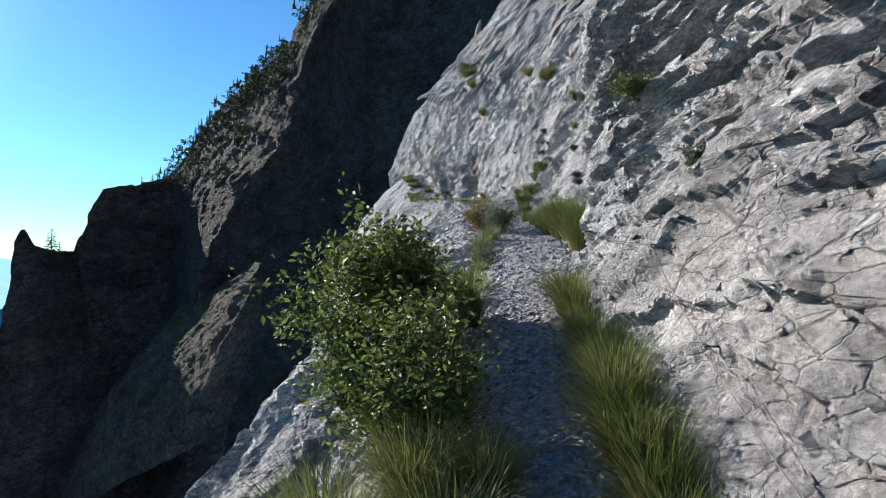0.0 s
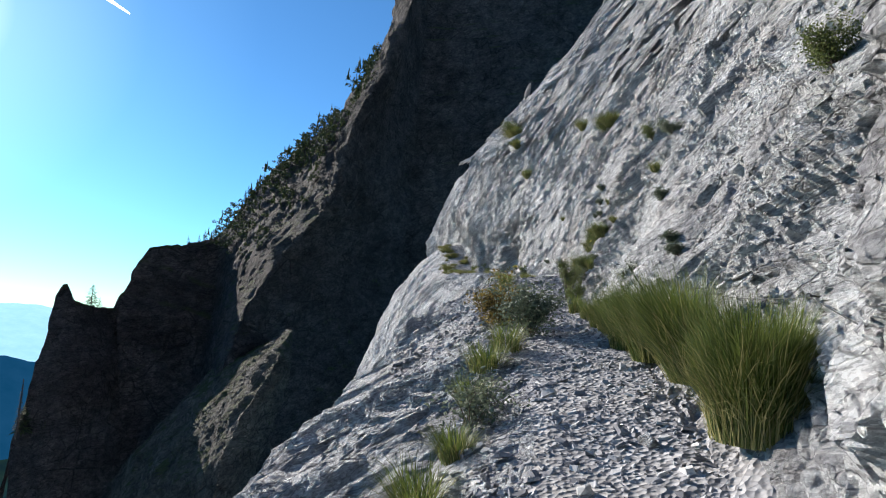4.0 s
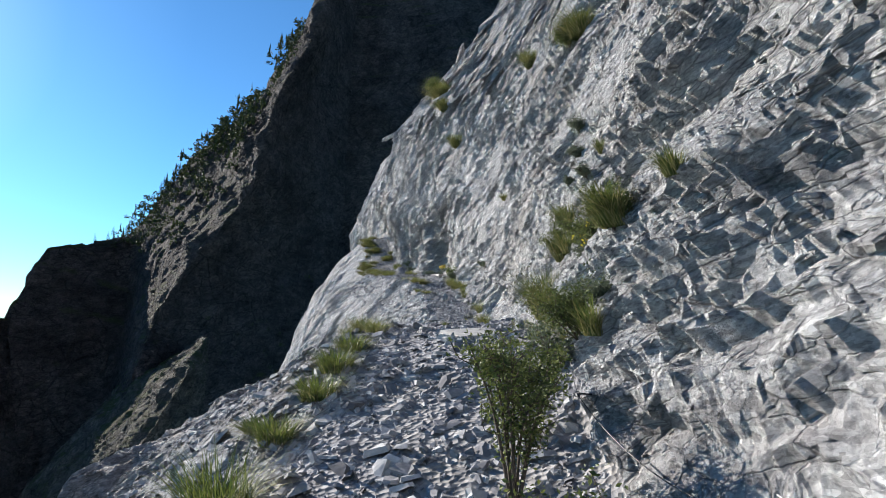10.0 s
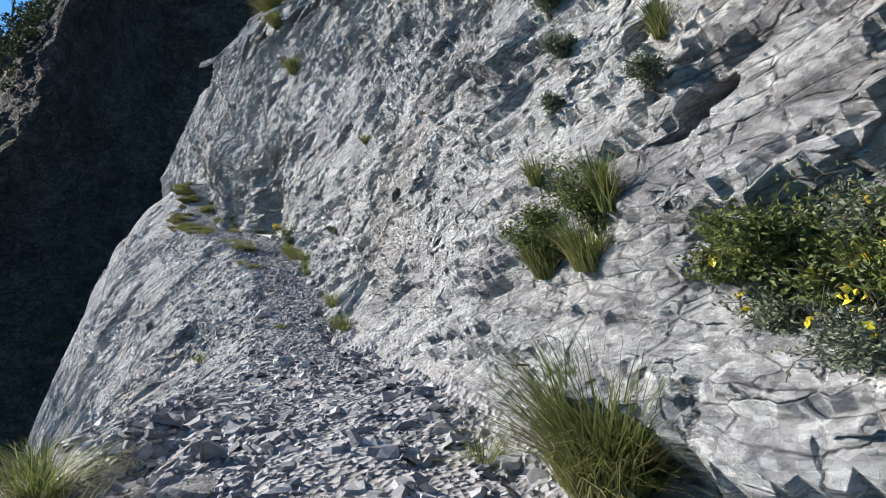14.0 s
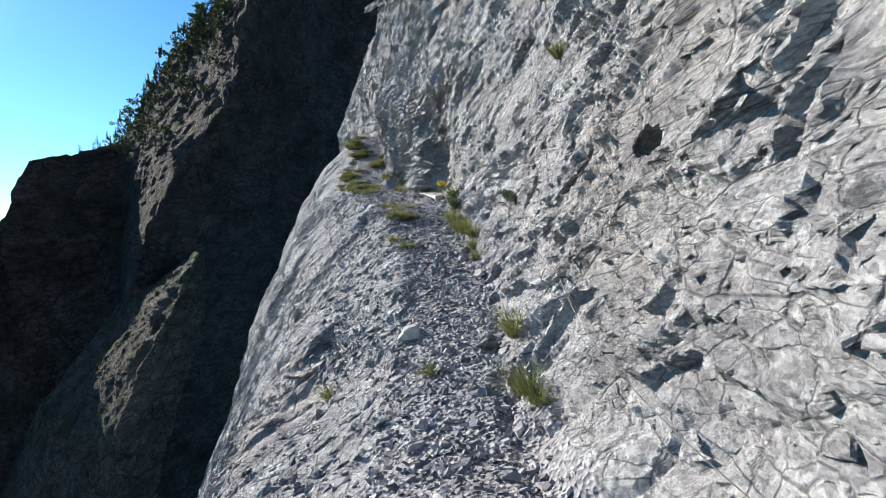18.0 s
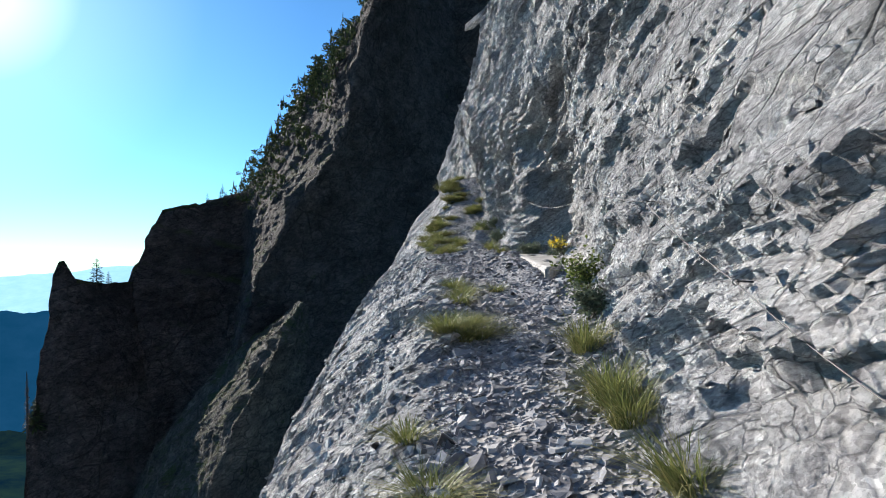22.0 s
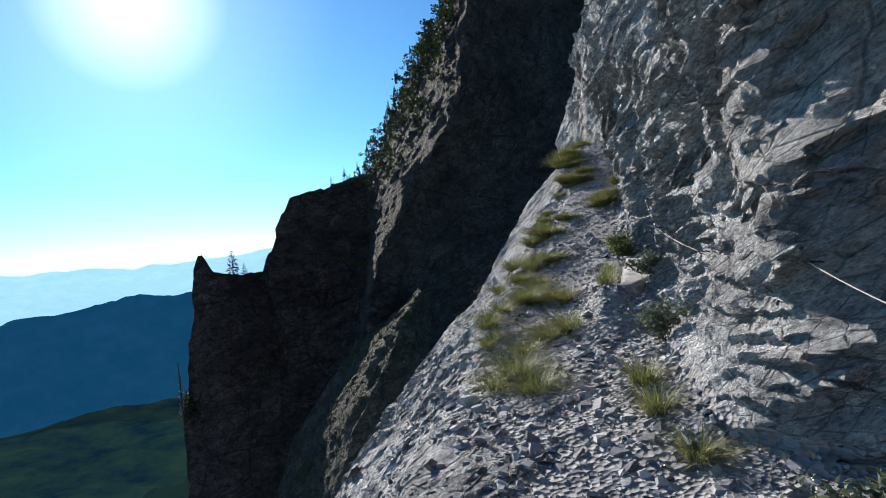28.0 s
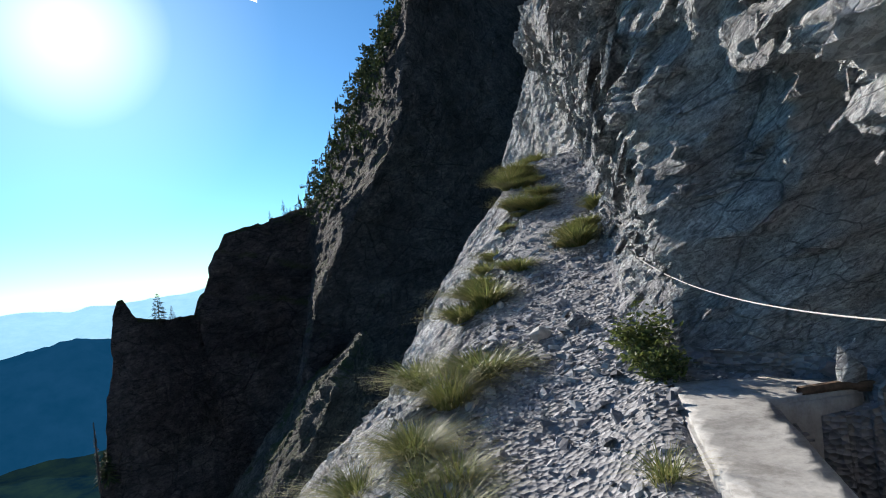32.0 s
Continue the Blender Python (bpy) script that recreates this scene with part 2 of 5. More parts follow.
    if moss:
        g = nt.nodes.new("ShaderNodeNewGeometry")
        sep = nt.nodes.new("ShaderNodeSeparateXYZ")
        nt.links.new(g.outputs["Normal"], sep.inputs[0])
        ledge = ramp(nt, sep.outputs[2], (0.35, (0, 0, 0)), (0.6, (moss,) * 3))
        spread = ramp(nt, noise_tex(nt, p, 1.2 * k, 6), (0.4, (0, 0, 0)), (0.55, (1, 1, 1)))
        col = mix(nt, mix(nt, 1.0, ledge, spread, "MULTIPLY"), col, (0.06, 0.075, 0.025))
    nt.links.new(col, b.inputs["Base Color"])
    first = bump(nt, b, layer, 1.0, 0.14 / k)
    second = bump(nt, b, plate_slant, 1.0, 0.35, first)
    second = bump(nt, b, chip_slant, 1.0, 0.55, second)
    third = bump(nt, b, grit_slant, 1.0, 0.6, second)
    third = bump(nt, b, lines, 1.0, 0.06 / k, third)
    third = bump(nt, b, fine, 1.0, 0.045 / k, third)
    groove = bump(nt, b, joint, 1.0, 0.03 / k, third)
    groove.node.invert = True
    return m


limestone = rock_material("limestone", (0.73, 0.73, 0.725), (0.61, 0.61, 0.615), (0.33, 0.33, 0.34), (0.62, 0.54, 0.48), 0.65)
# near-black, as the shade on the gorge's far side is put into the colour
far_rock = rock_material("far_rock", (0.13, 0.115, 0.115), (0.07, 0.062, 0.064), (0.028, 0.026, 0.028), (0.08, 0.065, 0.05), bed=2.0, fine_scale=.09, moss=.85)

# far_rock lightened for the sunlight on the spur, with a little more moss
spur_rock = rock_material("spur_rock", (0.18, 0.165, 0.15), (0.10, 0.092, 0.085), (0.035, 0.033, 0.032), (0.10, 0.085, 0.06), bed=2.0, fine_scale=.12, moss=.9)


def gravel_material():
    m, nt, b = material("shale_gravel", 0.9, 0.25)
    v = nt.nodes.new("ShaderNodeTexVoronoi")
    v.inputs["Scale"].default_value = 24
    nt.links.new(coords(nt, (1, 1, 1.5)), v.inputs["Vector"])
    n = noise_tex(nt, coords(nt), 1.2, 6)
    col = ramp(nt, v.outputs["Color"], (0.2, (0.15, 0.15, 0.16)), (0.8, (0.33, 0.325, 0.33)))
    col = mix(nt, ramp(nt, n, (0.45, (0, 0, 0)), (0.7, (0.6, 0.6, 0.6))), col, (0.27, 0.25, 0.22))
    nt.links.new(col, b.inputs["Base Color"])
    bump(nt, b, v.outputs["Distance"], 0.9, 0.03)
    return m


shale_gravel = gravel_material()

# ---- the cliff that the path crosses ----
# the line walked: y, path centre x, path height z
PATH_LINE = np.array([
    (-80, -14, -9), (-6, -.75, -.2), (0, -.35, .2), (5, .2, .75), (6.8, .56, 1.13), (8.5, .9, 1.5), (12, 1.15, 1.95), (15, 1.2, 2.25), (18.3, 1.55, 3.1),
    (21, 1.7, 3.15), (25, 1.65, 2.95), (29, 1.5, 3.55), (33, 1.0, 4.2), (35, .65, 4.42), (37, .3, 4.65), (39, -.17, 4.8), (40.5, -.5, 4.93),
    (42.5, -.94, 5.09), (44.2, -1.26, 5.25), (45.6, -1.52, 5.42), (47.2, -1.78, 5.68), (50, -2.15, 6.4), (53, -2.55, 7.4), (56, -3.0, 8.45), (58, -3.4, 8.75), (61, -4.6, 8.3), (66, -7, 7)])
# the slope below the path: y, half width of the path to the left, drops of the slope 1.8 m and 3.4 m out
OUTER = np.array([
    (-80, .7, 1.0, 2.6), (0, .6, 1.0, 2.6), (5, .55, .9, 2.4), (8.5, .6, .9, 2.3), (12, .9, 1.1, 2.9), (15, 1.2, 1.3, 3.2), (18.3, 1.2, 1.1, 3.2), (21, 1.2, 1.2, 2.7),
    (24.5, .6, 1.35, 4.4), (29, .5, 1.8, 5.3), (33, .55, 1.75, 5.0), (37, .8, 1.7, 4.6), (40.5, 1.0, 1.65, 4.2), (44.2, 1.05, 1.75, 4.3), (47.2, 1.05, 1.8, 4.4), (52, 1.0, 1.9, 4.8), (58, .8, 2.2, 5.5), (66, .7, 2.2, 5.5)])
# the wall above it: y, half width of the path to the right, lean of the wall per metre of height: low, middle, high
WALL_START = np.array([
    (-80, .5, .3, .45, .5), (0, .5, .3, .4, .5), (5, .42, .0, .25, .5), (6.8, .38, -.08, .2, .5), (8.5, .6, .4, .5, .5), (12, .6, .55, .55, .55), (15, .7, .5, .55, .55), (18.3, .7, .4, .5, .55)])
WALL_CAVES = np.array([
    (25, .5, .2, .35, .5), (29, .65, .15, .3, .5), (33, .95, .05, .25, .52), (35, 1.05, -.1, .25, .54), (36.7, 1.1, -.12, .22, .55), (37.1, 1.75, -.41, .22, .55), (39.2, 2.0, -.60, .19, .57), (39.6, .8, -.12, .17, .6),
    (42.2, .78, -.09, .16, .62), (43.4, .75, -.08, .17, .62), (43.8, 1.45, -.39, .18, .64), (45.6, 1.7, -.58, .2, .64), (45.9, .65, -.19, .22, .66), (48, .62, -.3, .26, .68), (55, .55, -.5, .3, .8), (59, .5, -.2, .4, .8)])
WALL = np.concatenate([WALL_START, WALL_CAVES])


def keyed(y):
    """The keys at the stations y, smoothed along the path."""
    t = np.linspace(-80, 66, 2921)
    out = []
    for table, k in ((PATH_LINE, 19), (OUTER, 19), (WALL, 5)):
        for c in range(1, table.shape[1]):
            pad = np.pad(np.interp(t, table[:, 0], table[:, c]), 30, mode="edge")
            for _ in range(2):
                pad = np.convolve(np.pad(pad, k // 2, mode="edge"), np.ones(k) / k, mode="valid")
            out.append(np.interp(y, t, pad[30:-30]))
    return out


# stations below y = -6 are unseen, added to block sky light from behind
STATIONS = np.concatenate([np.arange(-80, -6, 2.5), np.arange(-6, 0, 0.10), np.arange(0, 47, 0.043), np.arange(47, 66, 0.09)])
COUNTS = (16, 20, 28, 52, 60, 18, 80, 92, 96, 11)        # samples on each stretch of the profile


def profile(y):
    """Points of the cliff's profile at the stations y: (n, m, 3), from the depth on the left to the wall's top."""
    xc, zc, wl, da, db, wr, l1, l2, l3 = keyed(y)
    o = np.zeros_like(y)
    # the last corner is out of view, added to keep sky light off the gorge
    corners = [(-28 + o, -70 + o), (-wl - 6, -db - 7), (-wl - 3.4, -db), (-wl - 1.8, -da), (-wl, o - 0.1), (wr, o + 0.05),
               (wr + .3, o + .55), (wr + .3 + l1 * 2.4, o + 2.95), (wr + .3 + l1 * 2.4 + l2 * 5, o + 8), (wr + .3 + l1 * 2.4 + l2 * 5 + l3 * 26, o + 34), (wr + .3 + l1 * 2.4 + l2 * 5 + l3 * 26 + 60, o + 140)]
    xs, zs = [], []
    for n, ((xa, za), (xb, zb)) in zip(COUNTS, zip(corners, corners[1:])):
        f = (np.arange(n) / n)[None]
        if n == COUNTS[0]:
            f = 1 - (1 - f) ** 1.6
        if n == 96:
            f = f ** 1.6
        xs.append(xa[:, None] + (xb - xa)[:, None] * f)
        zs.append(za[:, None] + (zb - za)[:, None] * f)
    x, z = np.concatenate(xs, 1), np.concatenate(zs, 1)
    for a in (x, z):
        for _ in range(6):
            a[:, 1:-1] = (a[:, :-2] + 2 * a[:, 1:-1] + a[:, 2:]) / 4
    out = np.stack([xc[:, None] + x, np.repeat(y[:, None], x.shape[1], 1), zc[:, None] + z], -1)
    # shift the points at random on the surface, so that no regular lattice shows
    rng = np.random.default_rng(3)
    a, b = np.gradient(out, axis=0), np.gradient(out, axis=1)
    shift = rng.uniform(-.38, .38, out.shape[:2] + (2,))
    shift[[0, -1]] = 0
    shift[:, [0, -1]] = 0
    return out + a * shift[..., :1] + b * shift[..., 1:]


# y, z, half lengths along the beds and across them, depth, tilt of hollows and overhangs in the wall
HOLLOWS = [(5.45, 3.15, .45, .3, 1.1, 1), (5.2, 2.5, .07, .2, .25, 1), (4.63, 1.95, .24, .07, .15, 1), (3.3, 2.3, .22, .07, .15, 1), (38.3, 5.4, .8, .8, 1.5, 0), (44.9, 6.05, .6, .85, 1.5, 0),
           (26.2, 4.68, .55, .09, .22, 1), (27.7, 4.55, .25, .1, .2, 1), (26.7, 4.2, .2, .08, .2, 1), (41.2, 7.3, .7, .3, .5, 1), (19.3, 4.5, .22, .07, .25, 1), (19.9, 5.13, .18, .06, .22, 1),
           (24.3, 4.75, .2, .07, .2, 0), (30.2, 6.6, .5, .14, .25, 1), (33.6, 6.9, .6, .2, .3, 1)]


# outlines of the two concrete ledges, their height at the far end and fall per metre
LEDGES = [([(.67, 38.73), (.85, 37.7), (1.01, 36.8), (1.19, 35.99), (1.31, 35.4), (1.34, 35.2), (1.42, 35.27), (1.56, 35.88), (1.50, 36.3), (1.70, 37.2), (1.95, 37.35), (1.95, 37.6), (1.45, 38.63), (.86, 39.01)], 4.85, .045),
          ([(-.81, 45.49), (-.64, 44.05), (-.50, 42.9), (-.44, 42.35), (-.29, 42.4), (-.17, 42.96), (-.08, 43.46), (.12, 43.91), (-.21, 43.82), (-.29, 45.08), (.15, 45.25), (.1, 45.45), (-.28, 45.58)], 5.50, .02)]
# x, y, reach in x and y, height of gravel banked against the ledges
MOUNDS = [(.62, 38.3, .25, .6, .09), (.8, 37.3, .25, .6, .09), (.98, 36.4, .25, .6, .1), (1.15, 35.5, .25, .5, .12), (-.86, 44.9, .26, .7, .16), (-.74, 43.7, .26, .7, .22), (-.62, 42.5, .26, .6, .26), (-.35, 42.2, .3, .45, .2), (.0, 42.9, .3, .6, .25), (1.65, 34.6, .3, .5, .1)]
PITS = [(-.18, .34, 43.92, 45.15, 1.3)]


def scales(q, bed, size, seed):
    """How far the rock stands out where beds of the given thickness crop out as overlapping plates, and a random number of each plate."""
    b = bed / size + .45 * vnoise(q * .55 / size, seed) + .12 * vnoise(q * 2.2 / size, seed + 1)
    k = np.floor(b)
    f = b - k
    one = np.zeros_like(k)
    u = q @ BED_ALONG / (size * 5.5) + 17.3 * lattice(k, one, one, seed + 2) + .3 * vnoise(q * 1.4 / size, seed + 4)
    rnd = lattice(k, np.floor(u), one, seed + 5)
    slope = np.where(f < .86, .5 - f / .86, -.5 + (f - .86) / .14)
    return size * (slope * (.5 + .5 * rnd) + .3 * (rnd - .5)), rnd


def blocks(q, bed, size, seed):
    """How far blocks of rock stand out that broke along beds and joints, each face at a slant of its own."""
    q = q + size * np.stack([.9 * vnoise(q * .3 / size, seed + 11 + n) + .3 * vnoise(q * 1.3 / size, seed + 17 + n) for n in range(3)], 1)
    bed = bed + size * .16 * vnoise(q * .5 / size, seed + 15)
    c = np.stack([q @ BED_ALONG / (size * 4.6), q @ BED_ACROSS / (size * 1.7), bed / (size * .42)], 1)
    i = np.floor(c).astype(np.int64)
    best = np.full(len(c), 9.0)
    out = np.zeros(len(c))
    for a in (-1, 0, 1):
        for b in (-1, 0, 1):
            for e in (-1, 0, 1):
                k = i + (a, b, e)
                r = [lattice(k[:, 0], k[:, 1], k[:, 2], seed + n) for n in range(6)]
                v = [c[:, n] - k[:, n] - r[n] for n in range(3)]
                d = v[0] ** 2 + v[1] ** 2 + v[2] ** 2
                near = d < best
                best = np.where(near, d, best)
                out = np.where(near, .3 * (r[3] - .5) + 1.0 * (r[4] - .5) * v[0] + .8 * (r[5] - .5) * v[1] - .5 * v[2], out)
    return out * size


def inside(x, y, ring):
    """Which of the points x, y lie within a ring of corners."""
    hit = np.zeros(len(x), bool)
    for (xa, ya), (xb, yb) in zip(ring, ring[1:] + ring[:1]):
        if ya != yb:
            hit ^= ((ya > y) != (yb > y)) & (x < (xb - xa) * (y - ya) / (yb - ya) + xa)
    return hit


def build_cliff():
    base = profile(STATIONS)
    n, m = base.shape[:2]
    along, up = np.gradient(base, axis=0), np.gradient(base, axis=1)
    normal = unit(np.cross(up, along))
    p = base.reshape(-1, 3)
    ends = np.cumsum(COUNTS)
    j = np.arange(m)
    # how rough each stretch is: full on rock, less on the trodden path
    rough = np.interp(j, [0, ends[3] - 4, ends[3] + 18, ends[4] - 10, ends[4] + 6, ends[5] + 8, m], [1, 1, .30, .22, .9, 1, 1])
    wall = np.interp(j, [ends[4], ends[5]], [0, 1])
    rough = np.repeat(rough[None], n, 0).ravel()
    wall = np.repeat(wall[None], n, 0).ravel()
    warp = np.stack([fbm(p * .55, 3, s) for s in (11, 12, 13)], 1)
    q = p + warp * 0.5
    bed = q @ BED_NORMAL
    zc = keyed(STATIONS)[1]
    high = (base[:, :, 2] - zc[:, None]).ravel()
    d = 0.42 * fbm(p * .30, 3, 1)
    # plates that overlap like scales, broken along the beds, and blocks between the joints; smooth slabs in places
    low = np.clip((10 - high) / 3, 0, 1)
    calm = np.clip(.75 + 1.1 * fbm(p * .45, 2, 91), .4, 1.1)
    for size, share, seed in ((.62, .3, 30), (.24, .55, 35), (.12, .8 * low, 38)):
        step, rnd = scales(q, bed, size, seed)
        d += step * share * calm * np.clip(.35 + 1.5 * fbm(p * .4 / size ** .6, 2, seed + 3), .04, 1.15)
    broken = np.interp(p[:, 1], [0, 7, 10, 32, 36, 60], [1.1, 1.1, 1.0, 1.0, 1.1, 1.1])
    near = np.flatnonzero((high < 14) & (high > -9) & (rough > .5))
    for size, share, seed in ((1.1, .16, 400), (.48, .4, 410), (.22, .62, 420)):
        patch = np.clip(.42 + 1.8 * fbm(p[near] * .6 / size ** .5, 2, seed + 20), 0, 1.3)
        d[near] += share * patch * (broken * calm)[near] * blocks(q[near], bed[near], size, seed)
    d += 0.05 * fbm(p * 3.4, 5, 40) * (.5 + .5 * low)
    d += np.clip((p[:, 1] - 36) / 4, 0, 1) * wall * (.18 * fbm(p * .8, 3, 77) + .08 * fbm(p * 2.2, 3, 78))
    flat = np.stack([q @ BED_ALONG, q @ BED_ACROSS, bed * 2.0], 1)
    chunk = cells(flat * 3.2, 71)[2] - .5
    d *= rough * (0.85 + 0.15 * wall)
    d += (1 - rough) * 0.06 * fbm(p * 1.3, 4, 50)
    out = p + normal.reshape(-1, 3) * d[:, None]
    rag = np.stack([fbm(p * 1.3, 4, 21), fbm(p * 1.3, 4, 22)], 1)
    for y, z, ra, rb, depth, tilt in HOLLOWS:
        u, w = p[:, 1] - y, p[:, 2] - z
        if tilt:
            u, w = .9 * u - .44 * w, .44 * u + .9 * w
        k = .8 if tilt else .45
        u, w = u + k * ra * rag[:, 0], w + k * rb * rag[:, 1]
        e = (u / ra) ** 2 + (w / rb) ** 2 + (.9 if tilt else .1) * chunk
        if not tilt:                           # a cave's roof comes down towards its far side
            e = e + 1.6 * np.clip(u / ra, 0, 2) * np.clip(w / rb, 0, 2)
        push = depth * np.clip(1.5 * (1.15 - e), 0, 1) * (wall > .3)
        out[:, 0] += push
        out[:, 1] += push * (.1 if depth > 1.2 else .45)
        out[:, 2] += push * .15
    for xa, xb, ya, yb, deep in PITS:
        within = (p[:, 0] > xa) & (p[:, 0] < xb) & (p[:, 1] > ya) & (p[:, 1] < yb) & (high < .5)
        out[within, 2] -= deep
    for x, y, rx, ry, h in MOUNDS:
        out[:, 2] += h * np.exp(-((p[:, 0] - x) / rx) ** 2 - ((p[:, 1] - y) / ry) ** 2) * (high < .6)
    for ring, top, fall in LEDGES:
        under = inside(out[:, 0], out[:, 1], ring) & (high < .4)
        out[under, 2] = np.minimum(out[under, 2], top - fall * (max(c[1] for c in ring) - out[under, 1]) - .07)
    return out.reshape(n, m, 3), normal


CLIFF, CLIFF_NORMAL = build_cliff()
ENDS = np.cumsum(COUNTS)
EDGE = ENDS[3] + 14                       # where the bare rock gives way to gravel
rock_slope = grid_mesh("rock_slope", CLIFF[:, :EDGE + 1], limestone, smooth=False)
path_ground = grid_mesh("path", CLIFF[:, EDGE:ENDS[4] + 5], shale_gravel, smooth=False)
cliff_wall = grid_mesh("cliff_wall", CLIFF[:, ENDS[4] + 4:], limestone, smooth=False)


# ---- the far side of the gorge ----
def loft(name, lines, mat, counts, levels=190, amp=1.6, seed=60, scale=.14):
    """A rock face through upright lines, each a list of x, y, z from its foot to its top."""
    lines = [np.array(l, float) for l in lines]
    t = np.linspace(0, 1, levels)
    rails = []
    for l in lines:
        k = np.r_[0, np.cumsum(np.linalg.norm(np.diff(l, axis=0), axis=1))]
        rails.append(np.stack([np.interp(t * k[-1], k, l[:, c]) for c in range(3)], 1))
    cols = []
    for n, (a, b) in zip(counts, zip(rails, rails[1:])):
        cols += [a + (b - a) * f for f in np.arange(n) / n]
    pts = np.stack(cols + [rails[-1]], 0)
    nrm = unit(np.cross(np.gradient(pts, axis=0), np.gradient(pts, axis=1)))
    p = pts.reshape(-1, 3)
    q = p + 2.5 * np.stack([fbm(p * .08, 3, seed + s) for s in (1, 2, 3)], 1)
    one, two, rnd = cells(q * np.array([scale, scale, scale * .5]), seed)
    edge = np.clip((two - one) / .3, 0, 1)
    d = amp * (1.3 * fbm(q * np.array([.06, .06, .03]), 4, seed + 5) + 1.1 * (rnd - .4) * edge + .5 * fbm(p * .45, 4, seed + 9))
    one, two, rnd = cells(q * scale * 3.3, seed + 7)
    d += amp * .45 * (rnd - .4) * np.clip((two - one) / .3, 0, 1)
    return grid_mesh(name, (p + nrm.reshape(-1, 3) * d[:, None]).reshape(pts.shape), mat, smooth=False)


def curtain(name, line, mat, deep, out, top_back, rows=110, cols=220, amp=3.0, seed=60, scale=.09):
    """A rock face under a skyline: line holds x, y, z of its crest; the face falls by deep metres and steps forward by out metres."""
    line = np.array(line, float)
    along = np.r_[0, np.cumsum(np.linalg.norm(np.diff(line[:, :2], axis=0), axis=1) + .6 * abs(np.diff(line[:, 2])))]
    t = np.linspace(0, along[-1], cols)
    crest = np.stack([np.interp(t, along, line[:, c]) for c in range(3)], 1)
    way = unit(np.gradient(crest[:, :2], axis=0))
    k = 9
    way = np.stack([np.convolve(np.pad(way[:, c], k, mode="edge"), np.ones(2 * k + 1) / (2 * k + 1), mode="valid") for c in (0, 1)], 1)
    way = unit(way)
    side = np.stack([way[:, 1], -way[:, 0]], 1)
    f = np.r_[np.linspace(-1, 0, 12)[:-1], np.linspace(0, 1, rows)]
    pts = np.zeros((cols, len(f), 3))
    for n, v in enumerate(f):
        off = out * v ** .9 if v > 0 else top_back * v
        drop = deep * v if v > 0 else -deep * .25 * v
        pts[:, n, :2] = crest[:, :2] + side * off
        pts[:, n, 2] = crest[:, 2] - drop
    nrm = unit(np.cross(np.gradient(pts, axis=1), np.gradient(pts, axis=0)))
    p = pts.reshape(-1, 3)
    q = p + 3 * np.stack([fbm(p * .06, 3, seed + s) for s in (1, 2, 3)], 1)
    one, two, rnd = cells(q * np.array([scale, scale, scale * .45]), seed)
    d = amp * (.9 * fbm(q * np.array([.05, .05, .02]), 4, seed + 5) + .55 * (rnd - .5) + .35 * fbm(p * .33, 4, seed + 9) + .25 * beds(q[:, 2] / 4 + q[:, 0] / 9, seed + 12))
    return grid_mesh(name, (p + nrm.reshape(-1, 3) * d[:, None]).reshape(pts.shape), mat)


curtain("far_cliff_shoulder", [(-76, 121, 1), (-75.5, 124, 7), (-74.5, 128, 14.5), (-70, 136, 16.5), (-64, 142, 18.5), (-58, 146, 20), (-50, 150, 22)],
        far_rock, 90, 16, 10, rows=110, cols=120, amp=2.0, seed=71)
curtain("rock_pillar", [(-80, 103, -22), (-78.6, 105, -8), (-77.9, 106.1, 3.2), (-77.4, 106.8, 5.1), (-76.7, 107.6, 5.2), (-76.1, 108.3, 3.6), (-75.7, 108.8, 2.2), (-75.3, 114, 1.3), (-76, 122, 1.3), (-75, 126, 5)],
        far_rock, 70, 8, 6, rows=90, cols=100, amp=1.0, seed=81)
FAR_BACK = [(-91.5, 168.2, -86.5), (-86.9, 182, -33.2), (-86.8, 187.4, -7.3), (-87.9, 190.9, 17.4), (-77.9, 189.5, 30.7), (-63.8, 178.7, 42.6), (-52.1, 169.8, 48.6), (-42.4, 166.7, 57.1), (-31.7, 168.7, 77.1), (-24.1, 174.4, 113.6)]
FAR_SKYLINE = [(-73, 132.3, -60.3), (-71.3, 144.7, -20.7), (-72, 149.7, -0.9), (-73.4, 153.1, 18.3), (-64.9, 151.1, 28.3), (-52.1, 140, 36.3), (-41.8, 130.8, 39.6), (-34.1, 127.3, 45.1), (-26.3, 128.8, 59.5), (-21.2, 134.2, 86.8)]
FAR_ARETE = [(-42.5, 97.3, -36.3), (-43.8, 103.6, -7.8), (-42, 105.9, 2.4), (-38.2, 108, 11.1), (-31.1, 108, 19.4), (-28.3, 107, 24.3), (-27, 106.4, 30), (-25.4, 106, 36.3), (-20.3, 107.6, 47.6), (-15.7, 112.9, 69.5)]
FAR_WALL = [(-21.1, 140.3, -54.9), (-21.3, 146.4, -14.1), (-21.7, 150.4, -0.1), (-21.8, 152.4, 12.3), (-21.4, 152.5, 24.8), (-21.3, 152.5, 32.8), (-21, 152.6, 41.8), (-20.8, 152.6, 51.9), (-20.7, 154.7, 70.9), (-20.6, 158.7, 104.4)]
FAR_END = [(66.7, 151.6, -53.7), (68.7, 161.4, -15.1), (69.5, 165.3, -1.3), (70, 167.3, 10.9), (70.5, 169.2, 23.4), (70.6, 169.2, 31.3), (70.8, 169.2, 40.3), (70.9, 169.2, 50.4), (71.5, 171.1, 75), (72.6, 175, 110)]
